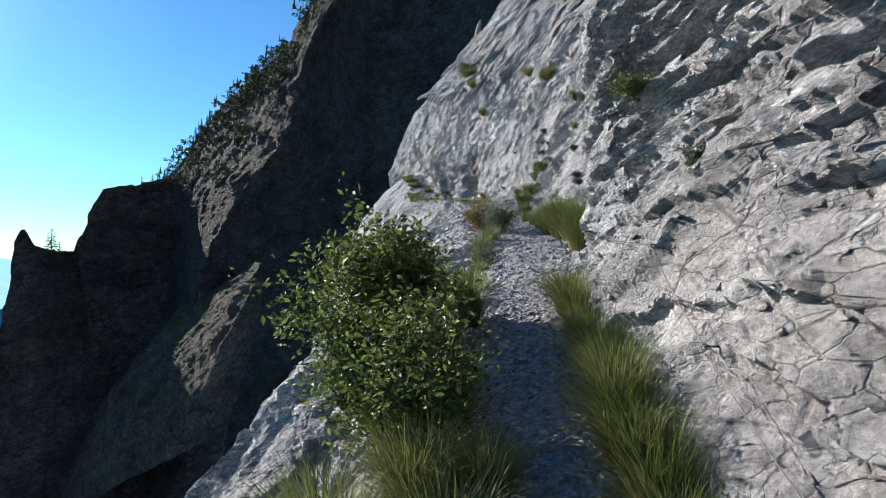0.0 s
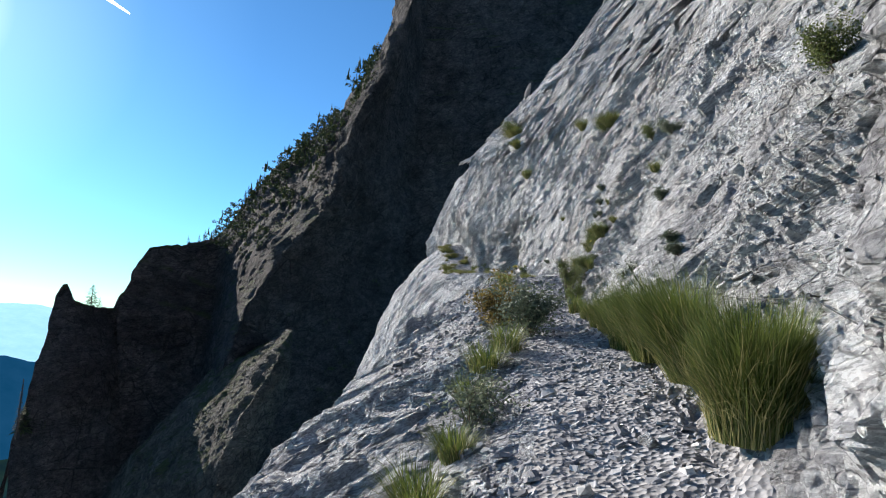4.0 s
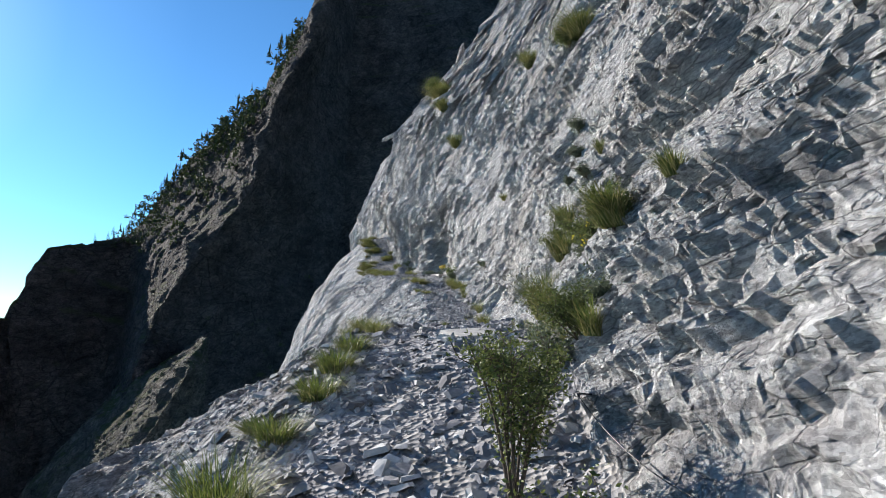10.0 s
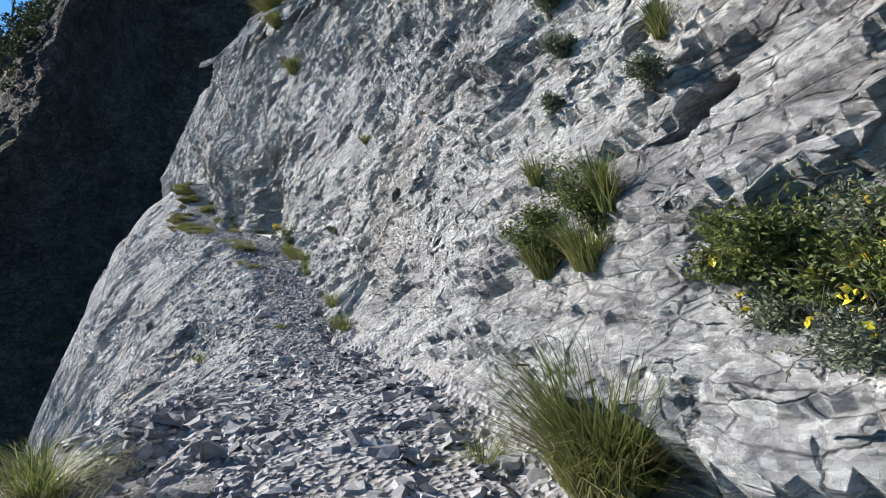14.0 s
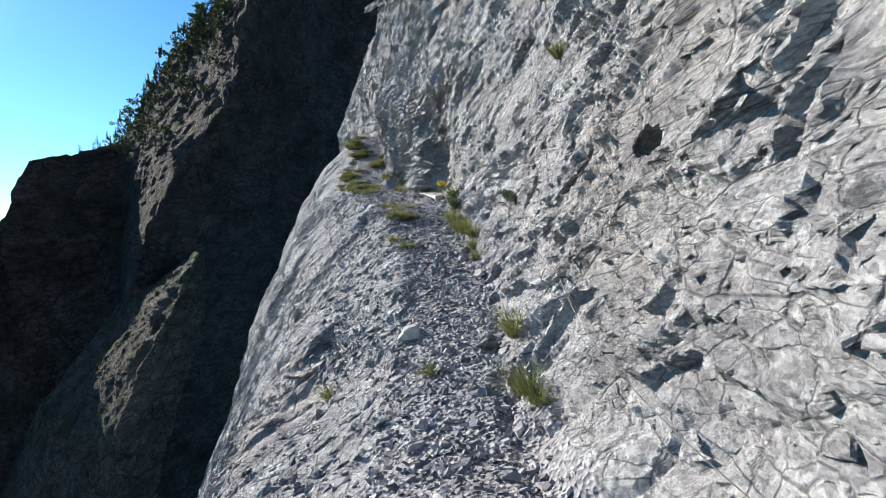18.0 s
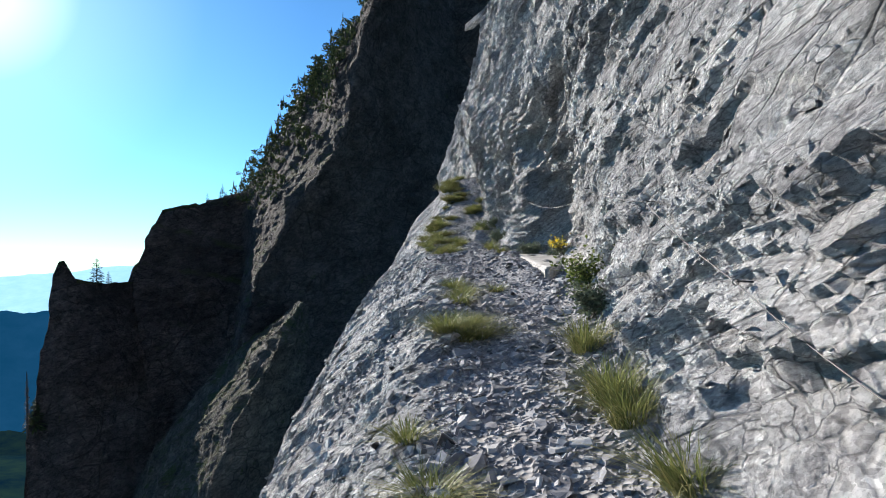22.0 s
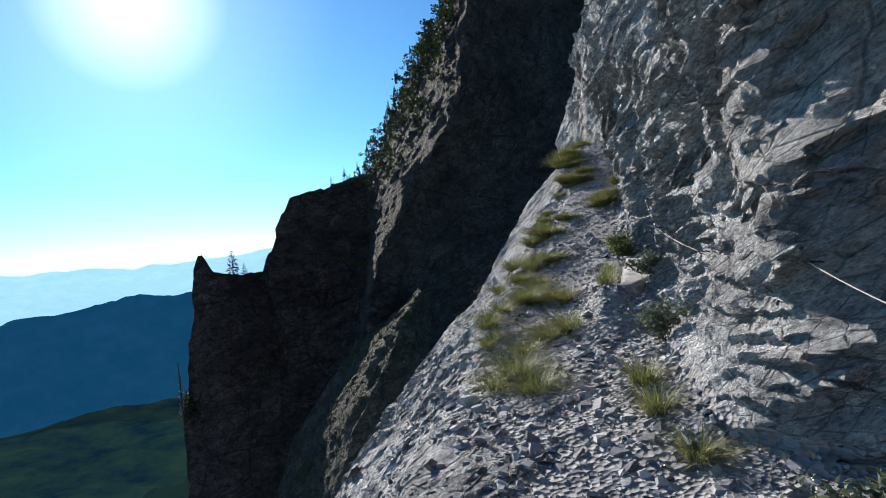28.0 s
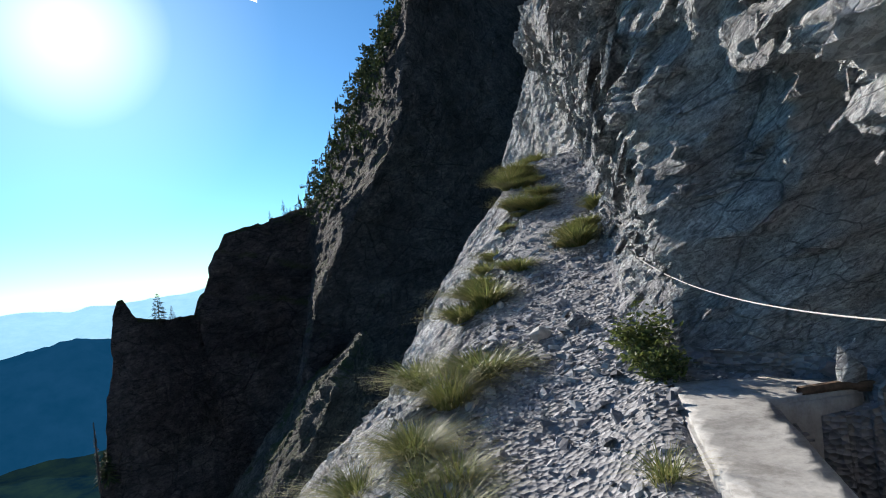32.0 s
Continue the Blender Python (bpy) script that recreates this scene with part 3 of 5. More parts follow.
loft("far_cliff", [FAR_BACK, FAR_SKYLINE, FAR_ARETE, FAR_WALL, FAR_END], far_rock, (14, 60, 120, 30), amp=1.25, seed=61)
SPUR_LINES = {
    "back": [(-73.5, 110.4, -57.7), (-72.2, 111.6, -44.4), (-70.1, 116.2, -34.6), (-66.6, 121.6, -27.3), (-63.9, 126.1, -21.7), (-53.3, 132.6, -15)],
    "left": [(-57.3, 98.1, -39.5), (-56.1, 99.1, -28.5), (-54.5, 103.1, -20.2), (-51.6, 107.8, -14), (-49.4, 111.7, -9.2), (-40.4, 116.8, -3.4)],
    "crest": [(-30.8, 77.1, -23.6), (-31, 77.9, -17.7), (-30, 80.4, -12.1), (-28.5, 82.2, -8.6), (-27, 84.7, -4.1), (-28, 92.5, -0.5)],
    "shade": [(-30.8, 82.5, -32.1), (-30.4, 84.5, -24.4), (-29.6, 88.4, -17), (-29.2, 91.9, -13), (-29.2, 95.2, -8.6), (-29.7, 98.3, -2.2)]}
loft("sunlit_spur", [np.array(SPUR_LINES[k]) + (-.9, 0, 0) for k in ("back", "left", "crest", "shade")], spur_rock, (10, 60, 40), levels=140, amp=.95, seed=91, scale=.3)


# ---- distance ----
# aerial haze is painted on: blue in the base colour plus an even glow
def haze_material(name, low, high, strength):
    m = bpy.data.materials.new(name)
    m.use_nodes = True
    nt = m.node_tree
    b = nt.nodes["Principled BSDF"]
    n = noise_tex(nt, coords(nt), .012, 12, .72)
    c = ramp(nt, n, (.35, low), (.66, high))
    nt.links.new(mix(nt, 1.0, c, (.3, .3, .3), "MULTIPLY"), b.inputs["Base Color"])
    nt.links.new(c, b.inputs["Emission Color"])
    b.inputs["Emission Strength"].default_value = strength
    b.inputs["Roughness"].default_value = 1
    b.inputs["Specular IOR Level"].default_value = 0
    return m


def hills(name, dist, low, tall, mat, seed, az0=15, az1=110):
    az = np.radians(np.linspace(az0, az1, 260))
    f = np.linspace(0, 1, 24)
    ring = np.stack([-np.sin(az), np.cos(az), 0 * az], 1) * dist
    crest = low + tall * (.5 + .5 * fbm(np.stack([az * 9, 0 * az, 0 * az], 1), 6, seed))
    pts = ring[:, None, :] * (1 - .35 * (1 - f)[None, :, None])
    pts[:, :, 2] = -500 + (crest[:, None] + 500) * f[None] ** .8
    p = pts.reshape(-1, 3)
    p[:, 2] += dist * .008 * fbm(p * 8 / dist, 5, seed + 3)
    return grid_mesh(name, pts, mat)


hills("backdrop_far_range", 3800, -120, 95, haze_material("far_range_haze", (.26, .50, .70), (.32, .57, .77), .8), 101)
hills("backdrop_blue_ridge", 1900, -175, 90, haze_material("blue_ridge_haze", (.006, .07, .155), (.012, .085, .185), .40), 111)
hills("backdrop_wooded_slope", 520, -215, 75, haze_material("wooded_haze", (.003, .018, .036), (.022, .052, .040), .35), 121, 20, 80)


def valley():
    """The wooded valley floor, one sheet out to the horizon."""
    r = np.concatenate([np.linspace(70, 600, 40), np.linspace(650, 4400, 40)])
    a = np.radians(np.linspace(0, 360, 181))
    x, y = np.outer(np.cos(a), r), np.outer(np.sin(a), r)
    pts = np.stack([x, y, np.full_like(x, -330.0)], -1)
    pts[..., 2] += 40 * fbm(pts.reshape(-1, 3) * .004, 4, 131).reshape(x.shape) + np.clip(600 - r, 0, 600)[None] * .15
    # the floor glows faintly too, with the slope's haze put into its colour
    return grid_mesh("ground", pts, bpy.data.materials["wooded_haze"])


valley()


def contrail():
    """The short white trail of an aircraft, high up."""
    m = bpy.data.materials.new("contrail_vapour")
    m.use_nodes = True
    b = m.node_tree.nodes["Principled BSDF"]
    b.inputs["Base Color"].default_value = (.9, .9, .9, 1)
    # a glow in the material stands in for sunlight on the vapour
    b.inputs["Emission Color"].default_value = (1, 1, 1, 1)
    b.inputs["Emission Strength"].default_value = .9
    a = [np.array([-math.sin(radians(az)) * math.cos(radians(el)), math.cos(radians(az)) * math.cos(radians(el)), math.sin(radians(el))]) * 4000 for az, el in ((34.9, 23.9), (38.5, 25.2))]
    f = np.linspace(0, 1, 20)[:, None]
    line = a[0] + (a[1] - a[0]) * f
    side = np.array([[0, 0, 1.0]]) * (6 + 14 * f)
    return tagged(grid_mesh("backdrop_contrail", np.stack([line - side, line + side], 1), m), "thin white aircraft trail in the blue sky", "contrail")


contrail()


# ---- helpers for the things ----
def part(name, verts, faces, mat, parent=None, label="", smooth=False):
    ob = raw_mesh(name, np.asarray(verts, float), np.asarray(faces), mat, "", smooth)
    if parent:
        ob.parent = parent
    if label:
        ob["label"] = label
    return ob


def thing(name, at, label, category, group=""):
    e = new(name)
    e.empty_display_size = .1
    e.location = at
    return tagged(e, label, category, group)




def snap(x, y, z=None):
    """The point of the cliff nearest to a place, and the way out of the rock there; without z, the nearest in plan on path or slope."""
    i0, i1 = np.searchsorted(STATIONS, (y - .6, y + .6))
    a, b = CLIFF[i0:i1], CLIFF_NORMAL[i0:i1]
    if z is None:
        a, b = a[:, ENDS[0]:ENDS[4] + 6], b[:, ENDS[0]:ENDS[4] + 6]
        d = (a[..., 0] - x) ** 2 + (a[..., 1] - y) ** 2
    else:
        d = ((a - (x, y, z)) ** 2).sum(-1)
    k = np.unravel_index(d.argmin(), d.shape)
    return a[k], b[k]


def on_wall(y, z, out=.05):
    """A place on the wall at the station y and the height z, out metres off the rock."""
    i = min(np.searchsorted(STATIONS, y), len(STATIONS) - 1)
    col = CLIFF[i, ENDS[4] + 4:ENDS[8] - 40]
    near = np.where(abs(col[:, 2] - z) < .12)[0]
    k = near[col[near, 0].argmin()] if len(near) else abs(col[:, 2] - z).argmin()
    return col[k] + np.array([-out, 0, out * .3])


def tube(points, radius, sides=8, close=False):
    """Vertices and faces of a tube along points."""
    p = np.asarray(points, float)
    t = unit(np.gradient(p, axis=0))
    up = np.where(abs(t[:, 2:3]) > .9, np.array([[1., 0, 0]]), np.array([[0, 0, 1.]]))
    a = unit(np.cross(t, up))
    b = np.cross(t, a)
    r = np.broadcast_to(np.asarray(radius, float), (len(p),))
    ang = np.arange(sides) * 2 * np.pi / sides
    v = p[:, None] + r[:, None, None] * (np.cos(ang)[None, :, None] * a[:, None] + np.sin(ang)[None, :, None] * b[:, None])
    n = len(p)
    i = np.arange(n - 1)[:, None] * sides
    j = np.arange(sides)[None]
    k = (j + 1) % sides
    f = np.stack([i + j, i + k, i + sides + k, i + sides + j], -1).reshape(-1, 4)
    return v.reshape(-1, 3), f


def merge(*pieces):
    """One list of vertices and faces from several."""
    vs, fs, n = [], [], 0
    for v, f in pieces:
        vs.append(np.asarray(v, float))
        fs.append(np.asarray(f) + n)
        n += len(v)
    return np.concatenate(vs), np.concatenate(fs)


def curve_points(points, each=8):
    """A smooth line through points."""
    p = np.asarray(points, float)
    q = np.vstack([2 * p[0] - p[1], p, 2 * p[-1] - p[-2]])
    out = []
    for i in range(1, len(q) - 2):
        for f in np.arange(each) / each:
            a, b, c, d = q[i - 1], q[i], q[i + 1], q[i + 2]
            out.append(.5 * (2 * b + (c - a) * f + (2 * a - 5 * b + 4 * c - d) * f ** 2 + (3 * b - a - 3 * c + d) * f ** 3))
    out.append(p[-1])
    return np.array(out)


def leaf_material(name, low, high, rough=.55, trans=.25):
    m, nt, b = material(name, rough, .3)
    g = nt.nodes.new("ShaderNodeNewGeometry")
    c = ramp(nt, g.outputs["Random Per Island"], (0.0, low), (1.0, high))
    n = noise_tex(nt, coords(nt), 6.0, 4)
    c = mix(nt, .5, c, ramp(nt, n, (.3, (.6, .6, .6)), (.7, (1.3, 1.3, 1.3))), "MULTIPLY")
    nt.links.new(c, b.inputs["Base Color"])
    tr = nt.nodes.new("ShaderNodeBsdfTranslucent")
    nt.links.new(c, tr.inputs[0])
    mx = nt.nodes.new("ShaderNodeMixShader")
    mx.inputs[0].default_value = trans
    nt.links.new(b.outputs[0], mx.inputs[1])
    nt.links.new(tr.outputs[0], mx.inputs[2])
    nt.links.new(mx.outputs[0], nt.nodes["Material Output"].inputs[0])
    return m


def plain(name, colour, rough=.6, metal=0.0, grain=40.0, vary=.35):
    m, nt, b = material(name, rough, .35)
    b.inputs["Metallic"].default_value = metal
    n = noise_tex(nt, coords(nt), grain, 6)
    lo, hi = tuple(c * (1 - vary) for c in colour), tuple(min(c * (1 + vary), 1) for c in colour)
    nt.links.new(ramp(nt, n, (.3, lo), (.7, hi)), b.inputs["Base Color"])
    bump(nt, b, n, .4, .004)
    return m


grass_green = leaf_material("grass_green", (.05, .085, .02), (.18, .21, .055), .5, .35)
grass_pale = leaf_material("grass_pale", (.07, .10, .025), (.26, .28, .10), .5, .35)
grass_dry = leaf_material("grass_dry", (.16, .17, .05), (.42, .37, .17), .6, .3)
shrub_green = leaf_material("shrub_green", (.045, .07, .02), (.185, .21, .062), .55, .3)
leaf_bright = leaf_material("leaf_bright", (.022, .038, .01), (.19, .235, .06), .5, .35)
leaf_autumn = leaf_material("leaf_autumn", (.06, .05, .015), (.27, .19, .05), .6, .3)
leaf_grey = leaf_material("leaf_grey", (.07, .09, .06), (.20, .23, .15), .7, .2)
petal_yellow = leaf_material("petal_yellow", (.75, .55, .03), (.95, .78, .08), .5, .3)
petal_white = leaf_material("petal_white", (.6, .6, .55), (.85, .85, .8), .5, .3)
bark = plain("bark", (.09, .07, .055), .9, 0, 30)
steel = plain("steel", (.20, .20, .205), .6, .8, 60, .2)
steel_dark = plain("steel_dark", (.06, .06, .062), .55, .7, 60, .3)
rope_white = plain("rope_white", (.50, .48, .45), .8, 0, 120, .2)


# ---- plants ----
def blades(rng, n, radius, height, width, lean=.55, droop=.35, axis=(0, 0, 1)):
    """Blades of grass round the origin, each of three quads that taper and bend over."""
    a = rng.uniform(0, 2 * np.pi, n)
    r = radius * .35 * np.sqrt(rng.uniform(0, 1, n))
    foot = np.stack([np.cos(a) * r, np.sin(a) * r, np.zeros(n)], 1)
    b = a + rng.normal(0, .7, n)
    out = np.stack([np.cos(b), np.sin(b), np.zeros(n)], 1)
    up = unit(np.asarray(axis, float))[None]
    h = height * rng.uniform(.45, 1.1, n)[:, None]
    ln = radius * lean * rng.uniform(.2, 1.3, n)[:, None]
    dr = droop * rng.uniform(0, 1, n)[:, None] * h
    side = np.stack([-np.sin(b), np.cos(b), np.zeros(n)], 1) * (width * rng.uniform(.6, 1.4, n))[:, None]
    rows = []
    for f, w in ((0, 1), (.4, .85), (.75, .55), (1, .08)):
        c = foot + up * (h * f - dr * f ** 3) + out * (ln * f ** 1.7 + dr * .6 * f ** 3)
        rows += [c - side * w * .5, c + side * w * .5]
    v = np.stack(rows, 1)
    base = np.arange(n)[:, None] * 8
    f = np.concatenate([base + np.array([[0, 1, 3, 2]]) + 2 * k for k in range(3)])
    return v.reshape(-1, 3), f


def leaves(rng, centers, size, spread=.6, long=1.7):
    """Small folded leaves at the given places."""
    n = len(centers)
    d = unit(rng.normal(0, 1, (n, 3)) * (1, 1, .6) + (0, 0, .2))
    s = unit(np.cross(d, rng.normal(0, 1, (n, 3))))
    up = np.cross(s, d)
    z = (size * rng.uniform(.6, 1.35, n))[:, None]
    mid = centers + d * z * .5 * long
    v = np.stack([centers, mid - s * z * .42 + up * z * .12, centers + d * z * long, mid + s * z * .42 + up * z * .12, mid - up * z * .06], 1)
    base = np.arange(n)[:, None] * 5
    f = np.concatenate([base + np.array([[0, 1, 4]]), base + np.array([[1, 2, 4]]), base + np.array([[2, 3, 4]]), base + np.array([[3, 0, 4]])])
    return v.reshape(-1, 3), f


def grass_tuft(at, axis, radius, height, seed, mat=None, n=None, label="", dry=.25, width=.0055, lean=.55):
    rng = np.random.default_rng(seed)
    n = int(.9 * (n or int(260 * (radius / .3) ** 1.5) + 90))
    axis = unit(np.asarray(axis) * .5 + np.array([0, 0, 1.]))
    t = thing("grass_tuft", at - np.array(axis) * .03, label or "thick tuft of green grass growing from a rock crack", "grass tuft", "grass tufts on the cliff")
    part("grass", *blades(rng, int(n * (1 - dry)), radius, height, width, lean, axis=axis), mat or grass_green, t)["kind"] = "stuff"
    part("dry_grass", *blades(rng, max(int(n * dry), 8), radius * 1.1, height * .9, width * .8, lean * 1.3, .5, axis), grass_dry, t, "straw-coloured dry blades")["kind"] = "stuff"
    return t


def shrub(at, axis, radius, height, seed, leaf, size, n, label, name="shrub", flowers=None, single=0, stems=9):
    rng = np.random.default_rng(seed)
    axis = unit(np.asarray(axis) * .7 + np.array([0, 0, 1.]))
    n = int(n * .75)
    t = thing(name, at - np.array(axis) * .04, label, "shrub" if name == "shrub" else name.replace("_", " "))
    tubes, places = [], []
    for k in range(stems):
        a = rng.uniform(0, 6.28)
        tip = axis * height * rng.uniform(.65, 1.05) + np.array([np.cos(a), np.sin(a), 0]) * radius * rng.uniform(.2, .95)
        bend = tip * .5 + np.array([0, 0, height * .15]) + rng.normal(0, .06 * radius, 3)
        line = curve_points([np.zeros(3), bend, tip], 6)
        tubes.append(tube(line, np.linspace(.012, .003, len(line)) * max(height, .4), 5))
        for m in range(4):
            f = rng.uniform(.3, .95)
            o = line[int(f * (len(line) - 1))]
            tw = o + rng.normal(0, .3 * radius, 3) + np.array([0, 0, .12 * height])
            tubes.append(tube(curve_points([o, (o + tw) / 2 + rng.normal(0, .03, 3), tw], 3), .003 * max(height, .4), 4))
            places.append(o + (tw - o) * rng.uniform(.2, 1.1, (max(n // (stems * 8), 3), 1)) + rng.normal(0, .11 * radius, (max(n // (stems * 8), 3), 3)))
        f = rng.uniform(.3, 1.03, max(n // (stems * 2), 4))
        pts = np.stack([np.interp(f, np.linspace(0, 1, len(line)), line[:, c]) for c in range(3)], 1)
        places.append(pts + rng.normal(0, .13 * radius, pts.shape))
    places = np.concatenate(places)
    places[:, 2] = np.maximum(places[:, 2], .02)
    rng.shuffle(places)
    part("stem", *merge(*tubes), bark, t)
    if single:
        v, f = leaves(rng, np.zeros((1, 3)), size, 1)
        proto = bpy.data.meshes.new("leaf")
        proto.from_pydata([tuple(x) for x in v], [], [tuple(int(k) for k in x) for x in f])
        proto.materials.append(leaf)
        for c in places[:single]:
            o = new("leaf", proto)
            o.parent = t
            o.location = c
            o.rotation_euler = rng.uniform(-.9, .9, 2).tolist() + [rng.uniform(0, 6.28)]
            o.scale = [rng.uniform(.8, 1.5)] * 3
        places = places[single:]
    part("foliage", *leaves(rng, places, size), leaf, t)["kind"] = "stuff"
    if flowers:
        top = places[places[:, 2] > np.quantile(places[:, 2], .6)][:flowers[1]]
        part("blossom", *leaves(rng, np.repeat(top, 3, 0) + rng.normal(0, .012, (len(top) * 3, 3)), .022, 1, 1.1), flowers[0], t, flowers[2])["kind"] = "stuff"
    return t


# the big leafy bush at the start, and the grass on both sides of the path there
p, nrm = snap(-.82, 5.45)
shrub(p, nrm, .68, 1.35, 301, leaf_bright, .04, 9500, "large leafy green bush overhanging the drop beside the path", single=240, stems=20)
p, nrm = snap(-.66, 3.65)
shrub(p, nrm, .62, .76, 302, leaf_bright, .027, 9000, "dense small-leaved green bush at the edge of the drop", stems=14)
p, nrm = snap(-.7, 4.1)
shrub(p, nrm, .6, .9, 304, leaf_bright, .03, 8000, "leafy bush filling the gap under the large one", stems=12)
p, nrm = snap(-.42, 6.3)
shrub(p, nrm, .36, .55, 305, shrub_green, .03, 1600, "low dark bush beside the path", stems=10)
p, nrm = snap(-.6, 5.9)
shrub(p, nrm, .4, .95, 303, leaf_bright, .034, 2200, "smaller dark green bush behind the large one", stems=9)
for k, (x, y, r, h) in enumerate(((-.4, 5.2, .36, .7), (-.15, 5.9, .32, .6), (-.38, 2.6, .45, .42), (-.75, 2.3, .4, .35), (-.2, 3.0, .32, .4), (-.12, 6.8, .3, .35), (-.4, 3.6, .35, .5), (-.35, 4.2, .35, .55), (-.5, 3.0, .4, .45), (-.4, 4.6, .3, .5), (-.9, 2.9, .4, .5))):
    p, nrm = snap(x, y)
    # the nearest tufts get paler blades in place of the sun on them
    grass_tuft(p, nrm, r, h, 320 + k, n=900, mat=grass_pale if y < 3.7 else None, label="long-bladed tuft of grass on the outer edge of the path")
for k in range(17):
    y = 1.7 + .25 * k
    p, nrm = snap(np.interp(y, [2, 5, 8], [.42, .86, 1.28]) + .06 * math.sin(k * 2.3), y)
    grass_tuft(p, (-.15, 0, 1), .36 + .06 * math.sin(k * 1.3), .4 + .08 * math.cos(k * 1.7), 340 + k, n=950, mat=grass_pale if k % 2 else None, lean=.75, label="lush green grass along the foot of the wall")

# the tussock and the shrubs further on
for k, (x, y, r, h, n) in enumerate(((1.74, 8.2, .5, .66, 7000), (1.66, 9.4, .52, .8, 3600), (1.64, 10.4, .48, .75, 2800), (1.66, 11.4, .45, .68, 2200), (1.68, 12.3, .4, .6, 1600), (1.7, 13.1, .33, .45, 900), (1.68, 13.9, .28, .34, 600), (1.62, 14.6, .28, .36, 600))):
    p, nrm = snap(x, y)
    grass_tuft(p, (0, 0, 1) if k == 0 else nrm, r, h, 360 + k, n=n, label="huge rounded tussock of long green grass at the wall foot" if k == 0 else "long grass trailing along the wall foot", dry=.15, lean=.36 if k == 0 else .4)
p, nrm = snap(.46, 13.5)
shrub(p, nrm, .52, .46, 371, leaf_autumn, .03, 4600, "low bush with yellow and reddish autumn leaves", stems=12)
p, nrm = snap(.78, 12.3)
shrub(p, nrm, .46, .5, 372, leaf_grey, .026, 4800, "low grey-green feathery shrub beside the path", stems=14, flowers=(petal_white, 40, "small white flower heads"))
p, nrm = snap(.2, 9.4)
shrub(p, nrm, .38, .35, 373, leaf_grey, .022, 1200, "small silvery shrub among the stones", stems=10)
for k, (x, y, r, h) in enumerate(((.0, 8.4, .3, .35), (.15, 9.0, .25, .28), (.0, 7.35, .32, .4), (.08, 7.7, .25, .32), (.3, 10.9, .38, .36), (.48, 11.4, .36, .4), (.2, 10.2, .3, .3), (.38, 16.2, .36, .34), (.42, 16.9, .26, .2), (.55, 17.4, .3, .22), (.58, 17.85, .3, .22), (.62, 18.35, .28, .2), (.25, 17.2, .2, .1))):
    p, nrm = snap(x, y)
    grass_tuft(p, nrm, r, h, 380 + k, n=520, label="low grass patch on the scree slope")
for k, (x, y, r, h) in enumerate(((1.62, 15.9, .24, .68), (1.66, 15.3, .22, .45), (1.78, 16.5, .22, .5))):
    p, nrm = snap(x, y)
    shrub(p, nrm, r * .9, h, 390 + k, shrub_green, .012, 4200, "upright leafy shrub between path and wall", stems=10)
p, nrm = snap(2.05, 17.4)
shrub(p, nrm, .35, .3, 395, leaf_grey, .024, 900, "sprawling grey-green shrub on the rubble", stems=9)

# plants rooted in the wall: y, z, radius, height, whether bush, grass or grey weeds
WALL_PLANTS = [(17.5, 4.0, .22, .26, 1), (17.7, 4.05, .2, .3, 0), (18.66, 3.98, .2, .24, 1), (18.4, 4.05, .16, .2, 0), (20.2, 4.02, .2, .3, 1), (20.3, 4.2, .14, .2, 1), (19.77, 4.15, .24, .32, 1), (19.6, 4.3, .12, .3, 0),
               (17.8, 3.33, .2, .22, 2), (17.2, 3.25, .24, .34, 1), (17.5, 3.46, .18, .2, 2), (16.9, 3.2, .16, .26, 0),
               (18.8, 4.1, .14, .18, 0), (17.45, 3.95, .3, .36, 0), (20.25, 3.98, .18, .3, 0), (19.75, 4.08, .2, .3, 0)]
FURTHER_PLANTS = [(21.05, 5.79, .16, .2, 2), (20.6, 5.32, .12, .16, 2), (20.43, 4.79, .08, .12, 2), (19.47, 4.61, .09, .12, 2), (19.71, 5.12, .13, .2, 0), (24.4, 8.75, .6, .5, 0), (24.8, 8.5, .35, .35, 1)]
HIGH_PLANTS = [(40.4, 13.2, 1.0, .9, 0), (41.2, 13.7, .8, .8, 1), (39.0, 12.3, .6, .6, 0), (35.9, 9.7, .5, .6, 0), (29.5, 10.3, .5, .5, 0), (17.0, 5.7, .22, .3, 1), (15.25, 5.4, .25, .26, 2), (15.15, 4.75, .2, .2, 0), (13.0, 3.83, .13, .15, 2)]
LOW_PLANTS = [(16.6, 4.17, .15, .18, 0), (20.4, 4.35, .12, .2, 0), (12.0, 3.15, .11, .14, 2), (11.75, 3.0, .12, .13, 2), (28.7, 4.56, .12, .14, 2), (28.5, 4.5, .1, .1, 2), (9.2, 3.7, .25, .26, 1), (4.2, 2.75, .16, .16, 1), (3.4, 2.2, .1, .1, 2), (27.5, 6.1, .2, .2, 0)]
for k, (y, z, r, h, sort) in enumerate(WALL_PLANTS + FURTHER_PLANTS + HIGH_PLANTS + LOW_PLANTS):
    p = on_wall(y, z, 0)
    nrm = np.array([-.8, 0, .3])
    if sort:
        shrub(p, nrm, r, h, 400 + k, leaf_grey if sort == 2 else shrub_green, .012 * max(1, r / .3), int(4200 * min(r / .2, 2)), "grey-green weeds rooted in a crack of the wall" if sort == 2 else "bushy green plant rooted in a crack of the wall", stems=12)
    else:
        grass_tuft(p, nrm, r, h, 400 + k, n=int(650 * r / .3), label="tuft of grass rooted in the rock wall", dry=.4, width=.006 * max(1, r / .3))
p, nrm = snap(2.42, 19.12, 3.32)
